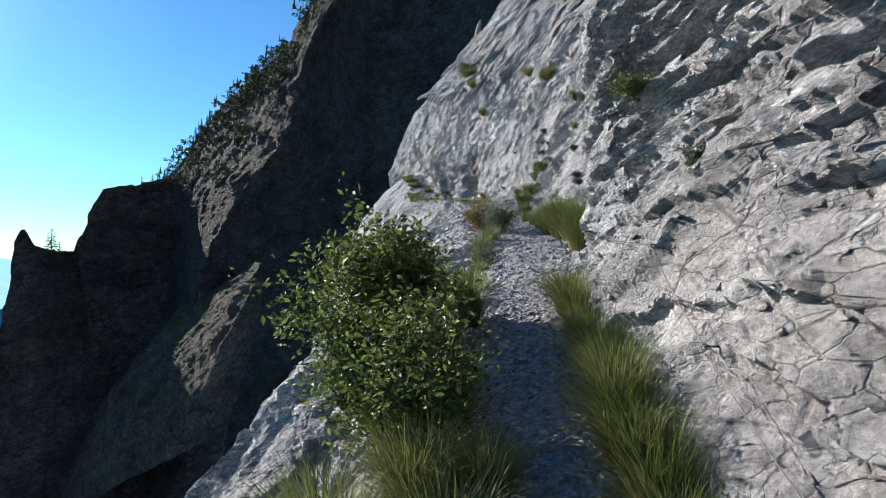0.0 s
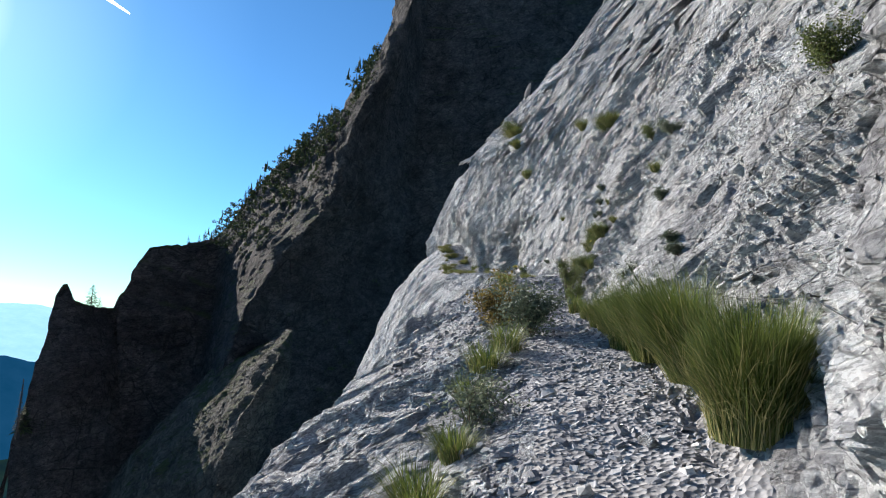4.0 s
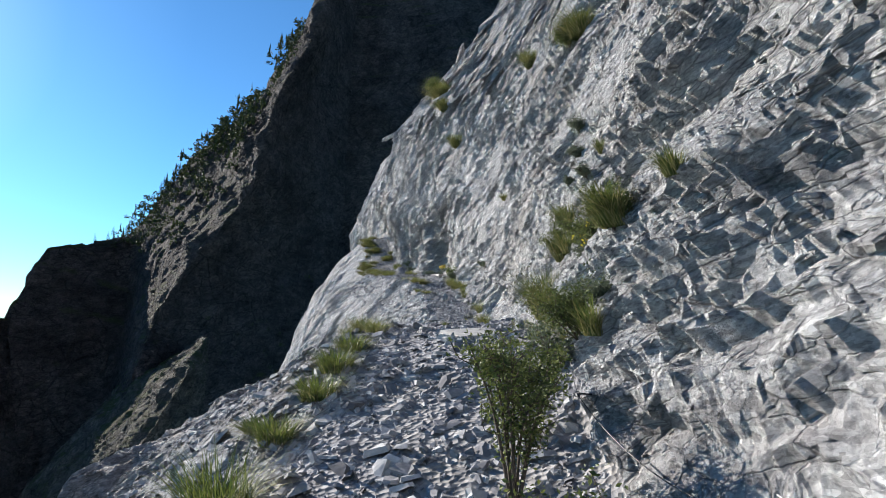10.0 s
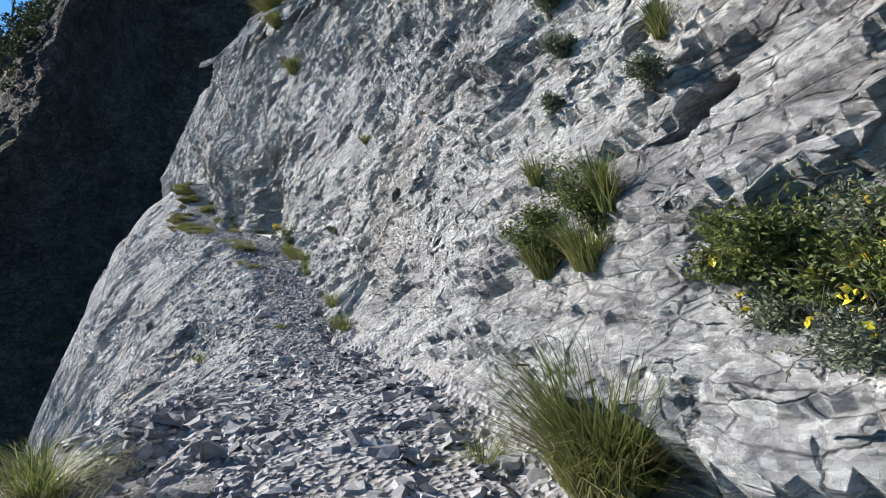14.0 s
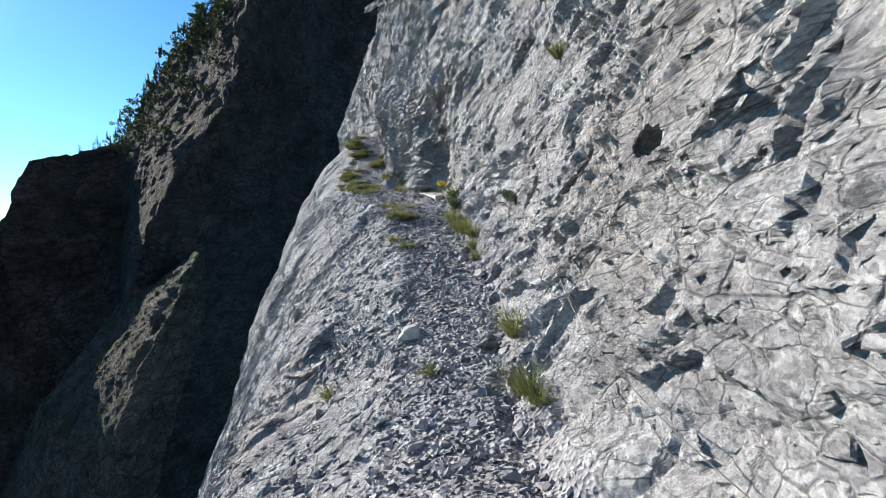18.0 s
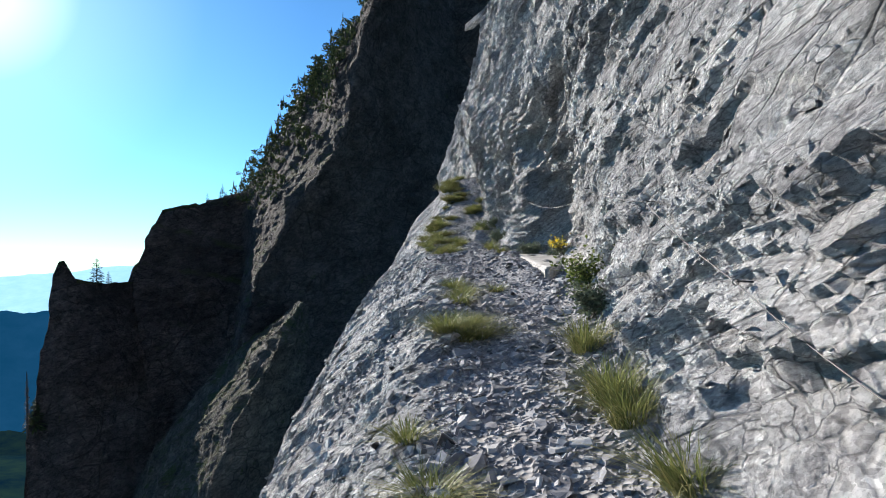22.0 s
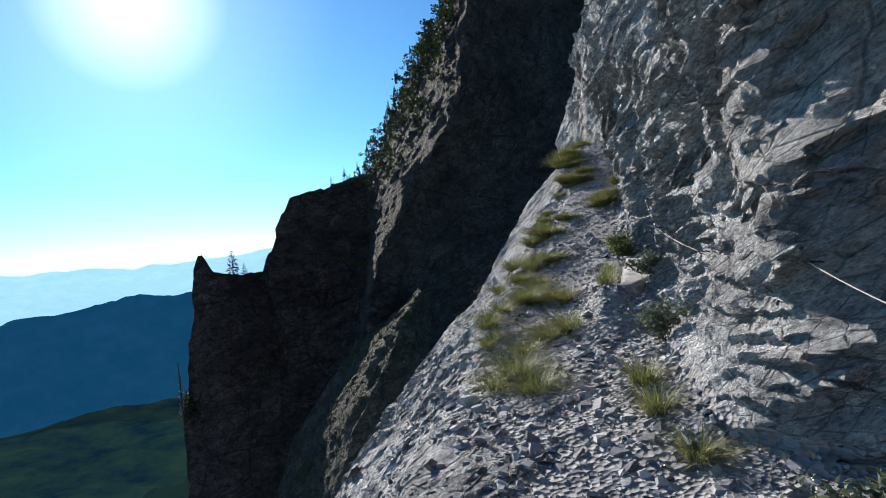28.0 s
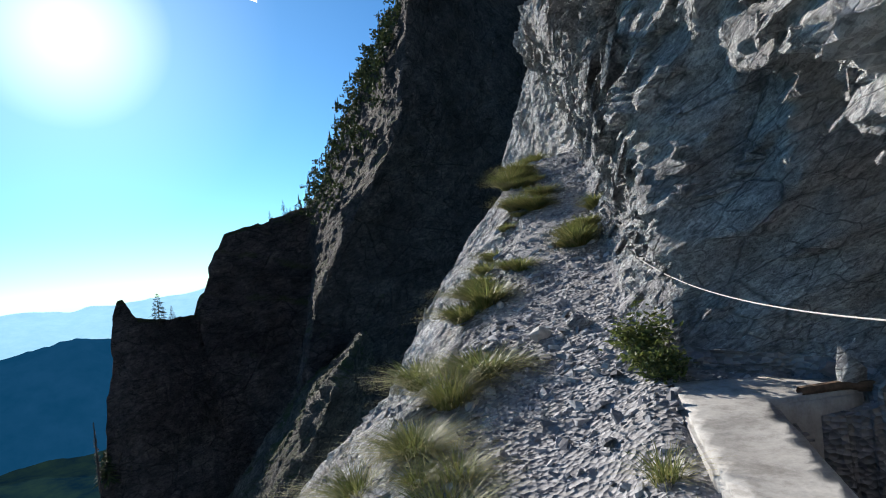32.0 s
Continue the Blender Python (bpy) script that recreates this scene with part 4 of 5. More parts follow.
grass_tuft(p, (-.1, 0, 1), .42, .52, 440, mat=grass_pale, n=2200, label="tall bushy tuft of grass with pale stalks", dry=.3, lean=.8)

# tufts along the second half of the path: x, y, radius, height
PATH_TUFTS = [(2.3, 18.6, .16, .2), (2.2, 19.75, .14, .18), (2.25, 25.0, .16, .2), (.7, 19.4, .22, .2), (.5, 20.0, .25, .22), (.3, 20.6, .2, .2), (2.25, 17.7, .16, .2), (2.1, 18.1, .14, .18),
              (2.3, 26.15, .26, .32), (.35, 27.35, .2, .2), (1.5, 26.0, .14, .14), (2.25, 25.3, .25, .3), (1.85, 31.4, .3, .35), (.85, 32.7, .35, .18), (2.05, 29.6, .2, .25), (1.0, 30.35, .25, .16)]
PATH_TUFTS += [(.75, 30.9, .18, .16), (.75, 33.0, .3, .2), (1.75, 32.3, .28, .35), (1.9, 31.0, .28, .32), (2.05, 30.2, .25, .28), (2.05, 29.2, .18, .22), (.1, 35.5, .25, .22), (.42, 34.7, .25, .22),
              (.75, 35.0, .18, .16), (.48, 34.0, .25, .24), (-.05, 40.5, .2, .26), (.1, 40.0, .2, .25), (.35, 39.5, .2, .2), (-.62, 42.6, .16, .28), (-.64, 43.0, .16, .26), (-.72, 43.5, .14, .24), (-.8, 44.2, .14, .2)]
# patches of yellowing grass on the outer side further on: centre, spread, number of tufts
rp = np.random.default_rng(46)
for x, y, sx, sy, count in ((-1.5, 43.4, .3, .5, 7), (-2.1, 44.7, .35, .6, 8), (-1.25, 42.0, .3, .5, 5), (-1.9, 42.6, .3, .5, 3), (-1.05, 40.8, .25, .4, 3), (-2.8, 48.2, .3, 1.2, 9), (-3.1, 51.3, .32, 1.6, 14),
                            (-3.6, 55.0, .28, 1.6, 11), (-1.8, 50.3, .18, .9, 9), (-4.3, 59.0, .2, 1.5, 4), (-2.45, 46.2, .3, .5, 3), (.75, 33.0, .3, .6, 3)):
    for _ in range(count):
        r = rp.uniform(.16, .36) * (1 if y < 46 else 1.3)
        PATH_TUFTS.append((x + rp.normal(0, .6 * sx), y + rp.normal(0, .6 * sy), r, r * rp.uniform(.5, 1.0)))
for k, (x, y, r, h) in enumerate(PATH_TUFTS):
    p, nrm = snap(x, y)
    grass_tuft(p, nrm, r, h, 460 + k, n=int(620 * (r / .3) ** 1.3), label="low yellowing grass tuft between the stones of the path", mat=grass_pale, dry=.45, lean=.9, width=.005 if y < 46 else .012)
for k, (x, y, r, h, leaf, lab) in enumerate(((1.78, 33.7, .3, .42, leaf_bright, "bushy green shrub beside the concrete ledge"), (1.8, 33.0, .25, .3, leaf_grey, "grey-green shrub at the wall foot"),
                                             (.05, 41.4, .25, .3, leaf_grey, "grey-green shrub between path and wall"), (-.95, 45.9, .3, .3, shrub_green, "dark green bush behind the concrete ledge"),
                                             (-.85, 45.6, .2, .2, shrub_green, "small bush at the corner of the concrete ledge"), (-.12, 42.6, .22, .26, leaf_grey, "pale shrub by the end of the ledge"),
                                             (1.0, 38.9, .3, .2, leaf_grey, "low dry weeds behind the concrete ledge"), (1.5, 38.2, .3, .2, leaf_grey, "low dry weeds behind the concrete ledge"))):
    p, nrm = snap(x, y)
    shrub(p, nrm, r, h, 540 + k, leaf, .026, 1300, lab, stems=10)
p, nrm = snap(1.6, 35.9)
shrub(p + np.array([0, 0, .05]), nrm, .2, .24, 560, leaf_grey, .02, 500, "clump of yellow-flowering weeds on the ledge", flowers=(petal_yellow, 90, "bright yellow flowers"))
# the mat of flowering weeds beside the tall tuft
for k, (y, z, r, h) in enumerate(((18.42, 3.95, .18, .1), (18.36, 3.9, .2, .1), (18.25, 4.05, .2, .1), (18.62, 3.92, .16, .1), (18.75, 4.0, .15, .1), (18.45, 4.08, .18, .1))):
    shrub(on_wall(y, z, 0), np.array([-.8, 0, .4]), r, h, 580 + k, leaf_grey if k % 2 else shrub_green, .011, 2600, "mat of green weeds with small yellow flowers on the wall", flowers=(petal_yellow, 7, "small yellow flowers"), stems=11)
shrub(on_wall(12.9, 2.9, 0), np.array([-.8, 0, .4]), .2, .12, 590, leaf_grey, .014, 500, "low cushion of small white flowers on the wall", flowers=(petal_white, 60, "small white flowers"), stems=9)
shrub(on_wall(13.15, 2.84, 0), np.array([-.8, 0, .4]), .14, .1, 591, leaf_grey, .014, 300, "low cushion of small white flowers on the wall", flowers=(petal_white, 36, "small white flowers"), stems=7)


# ---- loose stones ----
def chip_shape(rng, sides=6):
    """A flat broken slab of unit size: an uneven polygon with a smaller top."""
    a = np.sort(rng.uniform(0, 2 * np.pi, sides) * .35 + np.arange(sides) * 2 * np.pi / sides * 1.0)
    r = rng.uniform(.6, 1.1, sides)
    low = np.stack([np.cos(a) * r, np.sin(a) * r * .72, rng.uniform(-.02, .04, sides) - .16], 1)
    high = np.stack([low[:, 0] * rng.uniform(.72, .95, sides), low[:, 1] * rng.uniform(.72, .95, sides), rng.uniform(.08, .22, sides)], 1)
    v = np.vstack([low, high])
    k = np.arange(sides)
    m = (k + 1) % sides
    f = [(a_, b_, sides + b_) for a_, b_ in zip(k, m)] + [(a_, sides + b_, sides + a_) for a_, b_ in zip(k, m)]
    f += [(sides, sides + i, sides + i + 1) for i in range(1, sides - 1)] + [(0, i + 1, i) for i in range(1, sides - 1)]
    return v, np.array(f)


def shale_material():
    m, nt, b = material("shale", .85, .25)
    g = nt.nodes.new("ShaderNodeNewGeometry")
    o = nt.nodes.new("ShaderNodeObjectInfo")
    add = nt.nodes.new("ShaderNodeMath")
    add.operation = "ADD"
    nt.links.new(g.outputs["Random Per Island"], add.inputs[0])
    nt.links.new(o.outputs["Random"], add.inputs[1])
    fr = nt.nodes.new("ShaderNodeMath")
    fr.operation = "FRACT"
    nt.links.new(add.outputs[0], fr.inputs[0])
    c = ramp(nt, fr.outputs[0], (0, (.12, .12, .13)), (.35, (.23, .225, .235)), (.7, (.34, .335, .34)), (1, (.52, .51, .50)))
    n = noise_tex(nt, coords(nt), 30, 6)
    c = mix(nt, .6, c, ramp(nt, n, (.3, (.6, .6, .6)), (.7, (1.2, 1.2, 1.2))), "MULTIPLY")
    nt.links.new(c, b.inputs["Base Color"])
    bump(nt, b, n, .6, .008)
    return m


shale = shale_material()
rng = np.random.default_rng(77)
SHAPES = [chip_shape(rng) for _ in range(24)]


def frames_on(normals, rng, tilt):
    """Random turns that lay flat stones on slopes with the given normals."""
    n = unit(normals + rng.normal(0, tilt, normals.shape))
    a = unit(np.cross(n, rng.normal(0, 1, normals.shape)))
    return np.stack([a, np.cross(n, a), n], -1)


def scatter(y0, y1, j0, j1, count, lo, hi, power, tilt, seed, sink=.05):
    """Places, turns and sizes of loose stones on a stretch of the cliff."""
    rng = np.random.default_rng(seed)
    i0, i1 = np.searchsorted(STATIONS, (y0, y1))
    i = rng.integers(i0, i1, count)
    j = rng.integers(j0, j1, count)
    at = CLIFF[i, j] + rng.uniform(-.025, .025, (count, 3)) * (1, 1, 0)
    s = lo * rng.uniform((lo / hi) ** power, 1, count) ** (-1 / power)
    return at + CLIFF_NORMAL[i, j] * (s * sink)[:, None], frames_on(CLIFF_NORMAL[i, j], rng, tilt), s, rng.integers(0, len(SHAPES), count)


def stone_heap(name, parent, pieces, mat=None, shapes=SHAPES):
    vs, fs, n = [], [], 0
    for at, turn, size, kind in pieces:
        for k, (v, f) in enumerate(shapes):
            sel = kind == k
            m = int(sel.sum())
            if not m:
                continue
            w = np.einsum("nij,vj->nvi", turn[sel], v) * size[sel][:, None, None] + at[sel][:, None]
            vs.append(w.reshape(-1, 3))
            fs.append((f[None] + (np.arange(m) * len(v))[:, None, None]).reshape(-1, 3) + n)
            n += m * len(v)
    ob = part(name, np.concatenate(vs), np.concatenate(fs), mat or shale, parent)
    ob["kind"] = "stuff"
    return ob


OPEN = [(v, f[:-4]) for v, f in SHAPES]              # stones half sunk in the ground need no underside
L, R = ENDS[3], ENDS[4]
stone_heap("shale_chips", path_ground, [
    scatter(0, 12, L - 6, R + 2, 7000, .011, .06, 1.6, .35, 1), scatter(12, 24, L + 4, R + 2, 9500, .014, .10, 1.6, .4, 2),
    scatter(24, 34, L + 4, R + 2, 8500, .014, .09, 1.6, .45, 3), scatter(34, 48, L + 10, R + 2, 8500, .014, .10, 1.5, .4, 4),
    scatter(48, 60, L, R + 4, 2500, .02, .12, 1.5, .4, 5)], None, OPEN)
stone_heap("scree", rock_slope, [scatter(12, 23, L - 30, L + 14, 3000, .016, .11, 1.6, .4, 6), scatter(24, 46, L - 30, L + 14, 3000, .02, .12, 1.6, .4, 7)], None, OPEN)


def flake_shape(rng, sides=5):
    """A thin broken plate of unit size, open below where it sits in the rock."""
    v, f = chip_shape(rng, sides)
    return v * (1, 1, 1), f[:3 * sides - 2]


FLAKES = [flake_shape(rng) for _ in range(24)]


def flakes(y0, y1, j0, j1, count, lo, hi, power, seed, bed_share=.36, thick=.45):
    """Plates broken out of the rock face, lying along its beds: places, turns, sizes and shapes."""
    rng = np.random.default_rng(seed)
    i0, i1 = np.searchsorted(STATIONS, (y0, y1))
    i, j = rng.integers(i0, i1, count), rng.integers(j0, j1, count)
    at, nrm = CLIFF[i, j], CLIFF_NORMAL[i, j]
    keep = np.clip(.85 + 1.2 * fbm(at * .8, 3, seed + 1), .12, 1) > rng.uniform(0, 1, count)
    keep &= ~(inside(at[:, 0], at[:, 1], LEDGES[0][0]) | inside(at[:, 0], at[:, 1], LEDGES[1][0]))
    i, j, at, nrm = i[keep], j[keep], at[keep], nrm[keep]
    n = len(at)
    s = lo * rng.uniform((lo / hi) ** power, 1, n) ** (-1 / power)
    sway = np.stack([fbm(at * .9, 2, seed + k) for k in (4, 5, 6)], 1)
    up = unit(bed_share * BED_NORMAL + (1 - bed_share) * nrm + .25 * sway + rng.normal(0, .10, (n, 3)))
    along = unit(unit(np.cross(BED_NORMAL + .2 * sway, nrm)) + .2 * sway + rng.normal(0, .16, (n, 3)))
    along = unit(along - up * (along * up).sum(1, keepdims=True))
    turn = np.stack([along * rng.uniform(1.0, 2.1, (n, 1)), np.cross(up, along) * rng.uniform(.6, 1.0, (n, 1)), up * thick * rng.uniform(.4, 1.2, (n, 1))], -1)
    return at - nrm * (s * .08)[:, None], turn, s, rng.integers(0, len(SHAPES), n)


W0, W1, W2 = ENDS[4] + 5, ENDS[6], ENDS[7]
stone_heap("rock_flakes", cliff_wall, [
    flakes(0, 14, W0, W1 + 40, 5000, .022, .11, 1.7, 51), flakes(12, 24, W0, W1 + 50, 5000, .024, .12, 1.7, 52), flakes(22, 36, W0, W1 + 50, 5400, .024, .12, 1.7, 53),
    flakes(34, 48, W0, W1 + 60, 5000, .028, .2, 1.5, 54, .4), flakes(6, 50, W1 + 30, W2 + 40, 5000, .06, .4, 1.6, 55), flakes(46, 58, W0, W2, 4000, .06, .4, 1.5, 56, .4), flakes(8, 62, W2 - 6, W2 + 66, 5000, .25, 1.3, 1.6, 57)], limestone, FLAKES)
stone_heap("rock_flakes", rock_slope, [flakes(0, 24, L - 50, L + 10, 5000, .03, .15, 1.7, 61, .3), flakes(22, 48, L - 56, L + 12, 7200, .03, .18, 1.7, 62, .3), flakes(14, 60, L - 110, L - 50, 4500, .08, .4, 1.6, 63, .3)], limestone, FLAKES)

# single stones that can be told apart
meshes = []
for v, f in SHAPES[:12]:
    me = bpy.data.meshes.new("stone")
    me.from_pydata([tuple(x) for x in v * (1, 1, 1.25)], [], [tuple(int(k) for k in x) for x in f])
    me.materials.append(shale)
    meshes.append(me)
for y0, y1, count, seed in ((1, 12, 50, 21), (12, 23, 110, 22), (23, 33, 80, 23), (33, 47, 60, 24)):
    at, turn, size, kind = scatter(y0, y1, L + 6, R, count, .04, .11, 2.2, .35, seed, .1)
    for a, r, s, k in zip(at, turn, size, kind):
        o = new("stone", meshes[k % 12])
        o.parent = path_ground
        o.matrix_local = Matrix.LocRotScale(Vector(a), Matrix(r.tolist()).to_quaternion(), Vector((s, s, s)))


def boulder(at, size, turn, seed, label, mat, name="boulder", sharp=.55):
    """A broken block: a box whose corners and faces are pushed at random, cut into facets."""
    rng = np.random.default_rng(seed)
    bm = bmesh.new()
    if name == "boulder":                      # an angular lump: the hull of points at random
        for c in unit(rng.normal(0, 1, (26, 3))) * rng.uniform(.42, .56, (26, 1)) * (1.1, 1, 1):
            bm.verts.new(c)
        made = bmesh.ops.convex_hull(bm, input=bm.verts[:])
        bmesh.ops.delete(bm, geom=list({g for g in made["geom_interior"] if isinstance(g, bmesh.types.BMVert)}), context="VERTS")
        bmesh.ops.subdivide_edges(bm, edges=bm.edges[:], cuts=1, use_grid_fill=True)
    else:
        bmesh.ops.create_cube(bm, size=1)
        bmesh.ops.subdivide_edges(bm, edges=bm.edges[:], cuts=3, use_grid_fill=True)
    v = np.array([w.co[:] for w in bm.verts])
    rnd = unit(v) * .5 * .9
    if name != "boulder":
        v = v * sharp + rnd * (1 - sharp)
    v = v * (1 + .16 * vnoise(v * 2.2 + seed, seed)[:, None]) + .05 * np.stack([vnoise(v * 3.5 + seed, seed + k) for k in (1, 2, 3)], 1)
    v[:, :2] *= 1 - .25 * (v[:, 2:3] + .5) * rng.uniform(.3, 1)
    for w, c in zip(bm.verts, v):
        w.co = Vector(c * size)
    me = bpy.data.meshes.new(name)
    bm.to_mesh(me)
    bm.free()
    me.materials.append(mat)
    o = tagged(new(name, me), label, "stone" if name != "rock_slab" else "rock slab")
    o.location = at
    o.rotation_euler = [radians(a) for a in turn]
    return o


pale_stone = plain("pale_stone", (.40, .39, .37), .85, 0, 14, .3)
SLABS = [((1.62, 18.4), (.46, .38, .08), (6, -4, 20), "large pale flat slab lying across the path"), ((1.45, 18.3), (.26, .2, .06), (5, 8, 60), "pale flat stone on the path"),
         ((1.25, 19.35), (.38, .22, .07), (10, 5, 100), "flat broken slab among the scree"), ((1.55, 19.55), (.34, .2, .06), (-6, 8, 20), "flat broken slab among the scree"), ((1.1, 19.9), (.3, .2, .06), (4, 10, 60), "flat broken slab among the scree")]
for k, ((x, y), size, turn, lab) in enumerate(SLABS):
    p, _ = snap(x, y)
    boulder(p + np.array([0, 0, -size[2] * .12]), size, turn, 600 + k, lab, pale_stone if k < 2 else limestone, "rock_slab", .95)
ROCKS = [((2.0, 26.25), (.30, .24, .22), "grey angular boulder at the side of the path"), ((1.27, 27.05), (.5, .4, .22), "broad pale block in the slope"), ((1.87, 29.4), (.28, .22, .2), "grey boulder on the rubble"),
         ((1.5, 29.1), (.22, .2, .32), "upright pointed block of rock"), ((1.87, 29.75), (.26, .2, .18), "grey angular block on the path"), ((2.0, 29.25), (.2, .16, .15), "small grey block on the rubble"),
         ((2.04, 28.55), (.22, .18, .17), "pale block with a chipped face"), ((2.25, 28.25), (.2, .18, .28), "block leaning on the wall foot"), ((-1.35, 40.4), (.24, .17, .12), "white triangular flat stone"),
         ((-1.84, 46.85), (.35, .25, .2), "pale block beside the path"), ((-2.2, 46.65), (.4, .28, .16), "flat grey block on the slope"), ((-1.5, 46.95), (.3, .24, .22), "angular block at the wall foot"),
         ((1.0, 34.0), (.2, .16, .12), "pale square stone on the gravel"), ((1.9, 18.9), (.16, .12, .13), "rounded grey stone on the scree"), ((2.05, 18.8), (.14, .12, .18), "upright flat stone on the scree"), ((1.45, 23.2), (.3, .24, .2), "dark brown boulder on the path"),
         ((.75, 8.1), (.12, .1, .08), "small pale stone at the path side"), ((.35, 2.9), (.22, .17, .13), "rounded grey stone in the grass"), ((1.15, 8.6), (.16, .13, .12), "reddish grey stone under the wall"), ((-1.3, 43.1), (.2, .15, .13), "grey stone on the path")]
RIM_STONE = ((.1, 45.3, 5.6), (.14, .13, .34), "upright grey stump of stone at the rim of the pit")
for k, ((x, y), size, lab) in enumerate(ROCKS):
    p, _ = snap(x, y)
    size = tuple(.8 * c for c in size)
    boulder(p + np.array([0, 0, size[2] * .25]), size, (4 * math.sin(k), 6 * math.cos(k * 2), 47 * k), 620 + k, lab, pale_stone if "white" in lab or "pale" in lab else limestone)

boulder(np.array(RIM_STONE[0]), RIM_STONE[1], (4, -5, 20), 660, RIM_STONE[2], limestone)


# ---- concrete ledges ----
def concrete_material():
    m, nt, b = material("concrete", .85, .25)
    p = coords(nt)
    n, f = noise_tex(nt, p, 2.2, 6), noise_tex(nt, p, 45, 6)
    c = ramp(nt, n, (.3, (.31, .295, .275)), (.5, (.42, .405, .38)), (.7, (.50, .485, .455)))
    w = noise_tex(nt, coords(nt, (1, 1, .25)), 7, 7, .7)
    c = mix(nt, .7, c, ramp(nt, w, (.36, (.55, .54, .52)), (.52, (1, 1, 1)), (.66, (1.12, 1.12, 1.1))), "MULTIPLY")
    c = mix(nt, .5, c, ramp(nt, f, (.3, (.7, .7, .7)), (.7, (1.15, 1.15, 1.15))), "MULTIPLY")
    nt.links.new(c, b.inputs["Base Color"])
    bump(nt, b, f, .4, .006)
    return m


concrete = concrete_material()


def ledge(name, outline, top, thick, label, seed, fall=0.0):
    """A cast slab with the given outline, its edges rounded and chipped."""
    bm = bmesh.new()
    far = max(y for _, y in outline)
    ring = [bm.verts.new((x, y, top - fall * (far - y))) for x, y in outline]
    face = bm.faces.new(ring)
    if face.normal.z < 0:
        face.normal_flip()
    made = bmesh.ops.extrude_face_region(bm, geom=[face])
    low = [g for g in made["geom"] if isinstance(g, bmesh.types.BMVert)]
    for v in low:
        v.co.z -= thick
    bmesh.ops.recalc_face_normals(bm, faces=bm.faces[:])
    bmesh.ops.bevel(bm, geom=bm.edges[:], offset=.022, segments=2, affect="EDGES")
    bmesh.ops.triangulate(bm, faces=bm.faces[:])
    for _ in range(4):
        bmesh.ops.subdivide_edges(bm, edges=[e for e in bm.edges if e.calc_length() > .12], cuts=1)
        bmesh.ops.triangulate(bm, faces=bm.faces[:])
    for v in bm.verts:
        v.co += noise.noise_vector(v.co * 3.1) * .009 + noise.noise_vector(v.co * 14) * .003
    me = bpy.data.meshes.new(name)
    bm.to_mesh(me)
    bm.free()
    me.materials.append(concrete)
    me.polygons.foreach_set("use_smooth", [True] * len(me.polygons))
    return tagged(new(name, me), label, "concrete ledge", "concrete ledges under the caves")


first = ledge("concrete_ledge", LEDGES[0][0], LEDGES[0][1], .3,
              "weathered pale concrete ledge in front of the dark cave", 1, LEDGES[0][2])
second = ledge("concrete_ledge", LEDGES[1][0], LEDGES[1][1], .42,
               "pale concrete ledge with a dark pit cut into it", 2, LEDGES[1][2])
board = plain("rusty_board", (.11, .07, .045), .9, 0, 25, .5)
v, f = tube([(-.16, 45.2, 5.5), (.02, 45.26, 5.51), (.2, 45.3, 5.5)], .03, 6)
part("rim_board", v, f, board, second, "rust-brown board along the far rim of the pit")
for k, (x, y, w) in enumerate(((1.0, 38.2, .12), (1.3, 36.6, .1), (1.5, 37.4, .14))):
    rs = np.random.default_rng(700 + k)
    ang = np.linspace(0, 2 * np.pi, 16, endpoint=False)
    rad = w * rs.uniform(.5, 1.3, 16)
    ring = np.stack([x + np.cos(ang) * rad * .6, y + np.sin(ang) * rad * 1.8, np.full(16, LEDGES[0][1] + .012 - LEDGES[0][2] * (39.01 - y)) - LEDGES[0][2] * -np.sin(ang) * rad * 1.8], 1)
    part("dirt_patch", np.vstack([ring, [[x, y, LEDGES[0][1] + .018 - LEDGES[0][2] * (39.01 - y)]]]), np.array([(i, (i + 1) % 16, 16) for i in range(16)]), shale_gravel, first, "grey grit washed onto the concrete")


# ---- the safety cable ----
def anchor(at, parent, seed):
    """An eye bolt: a stub in the rock, a ring and a clamp."""
    at = np.asarray(at)
    a = np.linspace(0, 2 * np.pi, 17)
    out = np.array([-.9, 0, .2])
    part("bolt", *tube([at + np.array([.05, 0, 0]), at + out * .015], .0045, 8), steel_dark, parent)
    ring = part("ring", *tube(np.stack([at[0] - .02 + np.cos(a) * .013, np.full(17, at[1]), at[2] + np.sin(a) * .013], 1), .003, 6), steel, parent)
    part("clamp", *tube([at + (-.015, -.012, -.01), at + (-.015, .018, .0)], .0045, 6), steel_dark, ring)


def cable(points, label, mat, radius=.0024, name="safety_cable", sag=0.0, hung=True):
    """A steel rope from anchor to anchor along the wall: points of y and height."""
    ends = [on_wall(y, z, .06) for y, z in points]
    t = thing(name, ends[0], label, "cable")
    base = np.array(ends[0])
    for a, b in zip(ends, ends[1:]):
        f = np.linspace(0, 1, 14)[:, None]
        line = a + (b - a) * f - np.array([0, 0, sag]) * (4 * f * (1 - f))
        part("span", *tube(line - base, radius, 6), mat, t)
    if hung:
        for p in ends:
            anchor(p - base + np.array([.02, 0, 0]), t, 0)
    return t


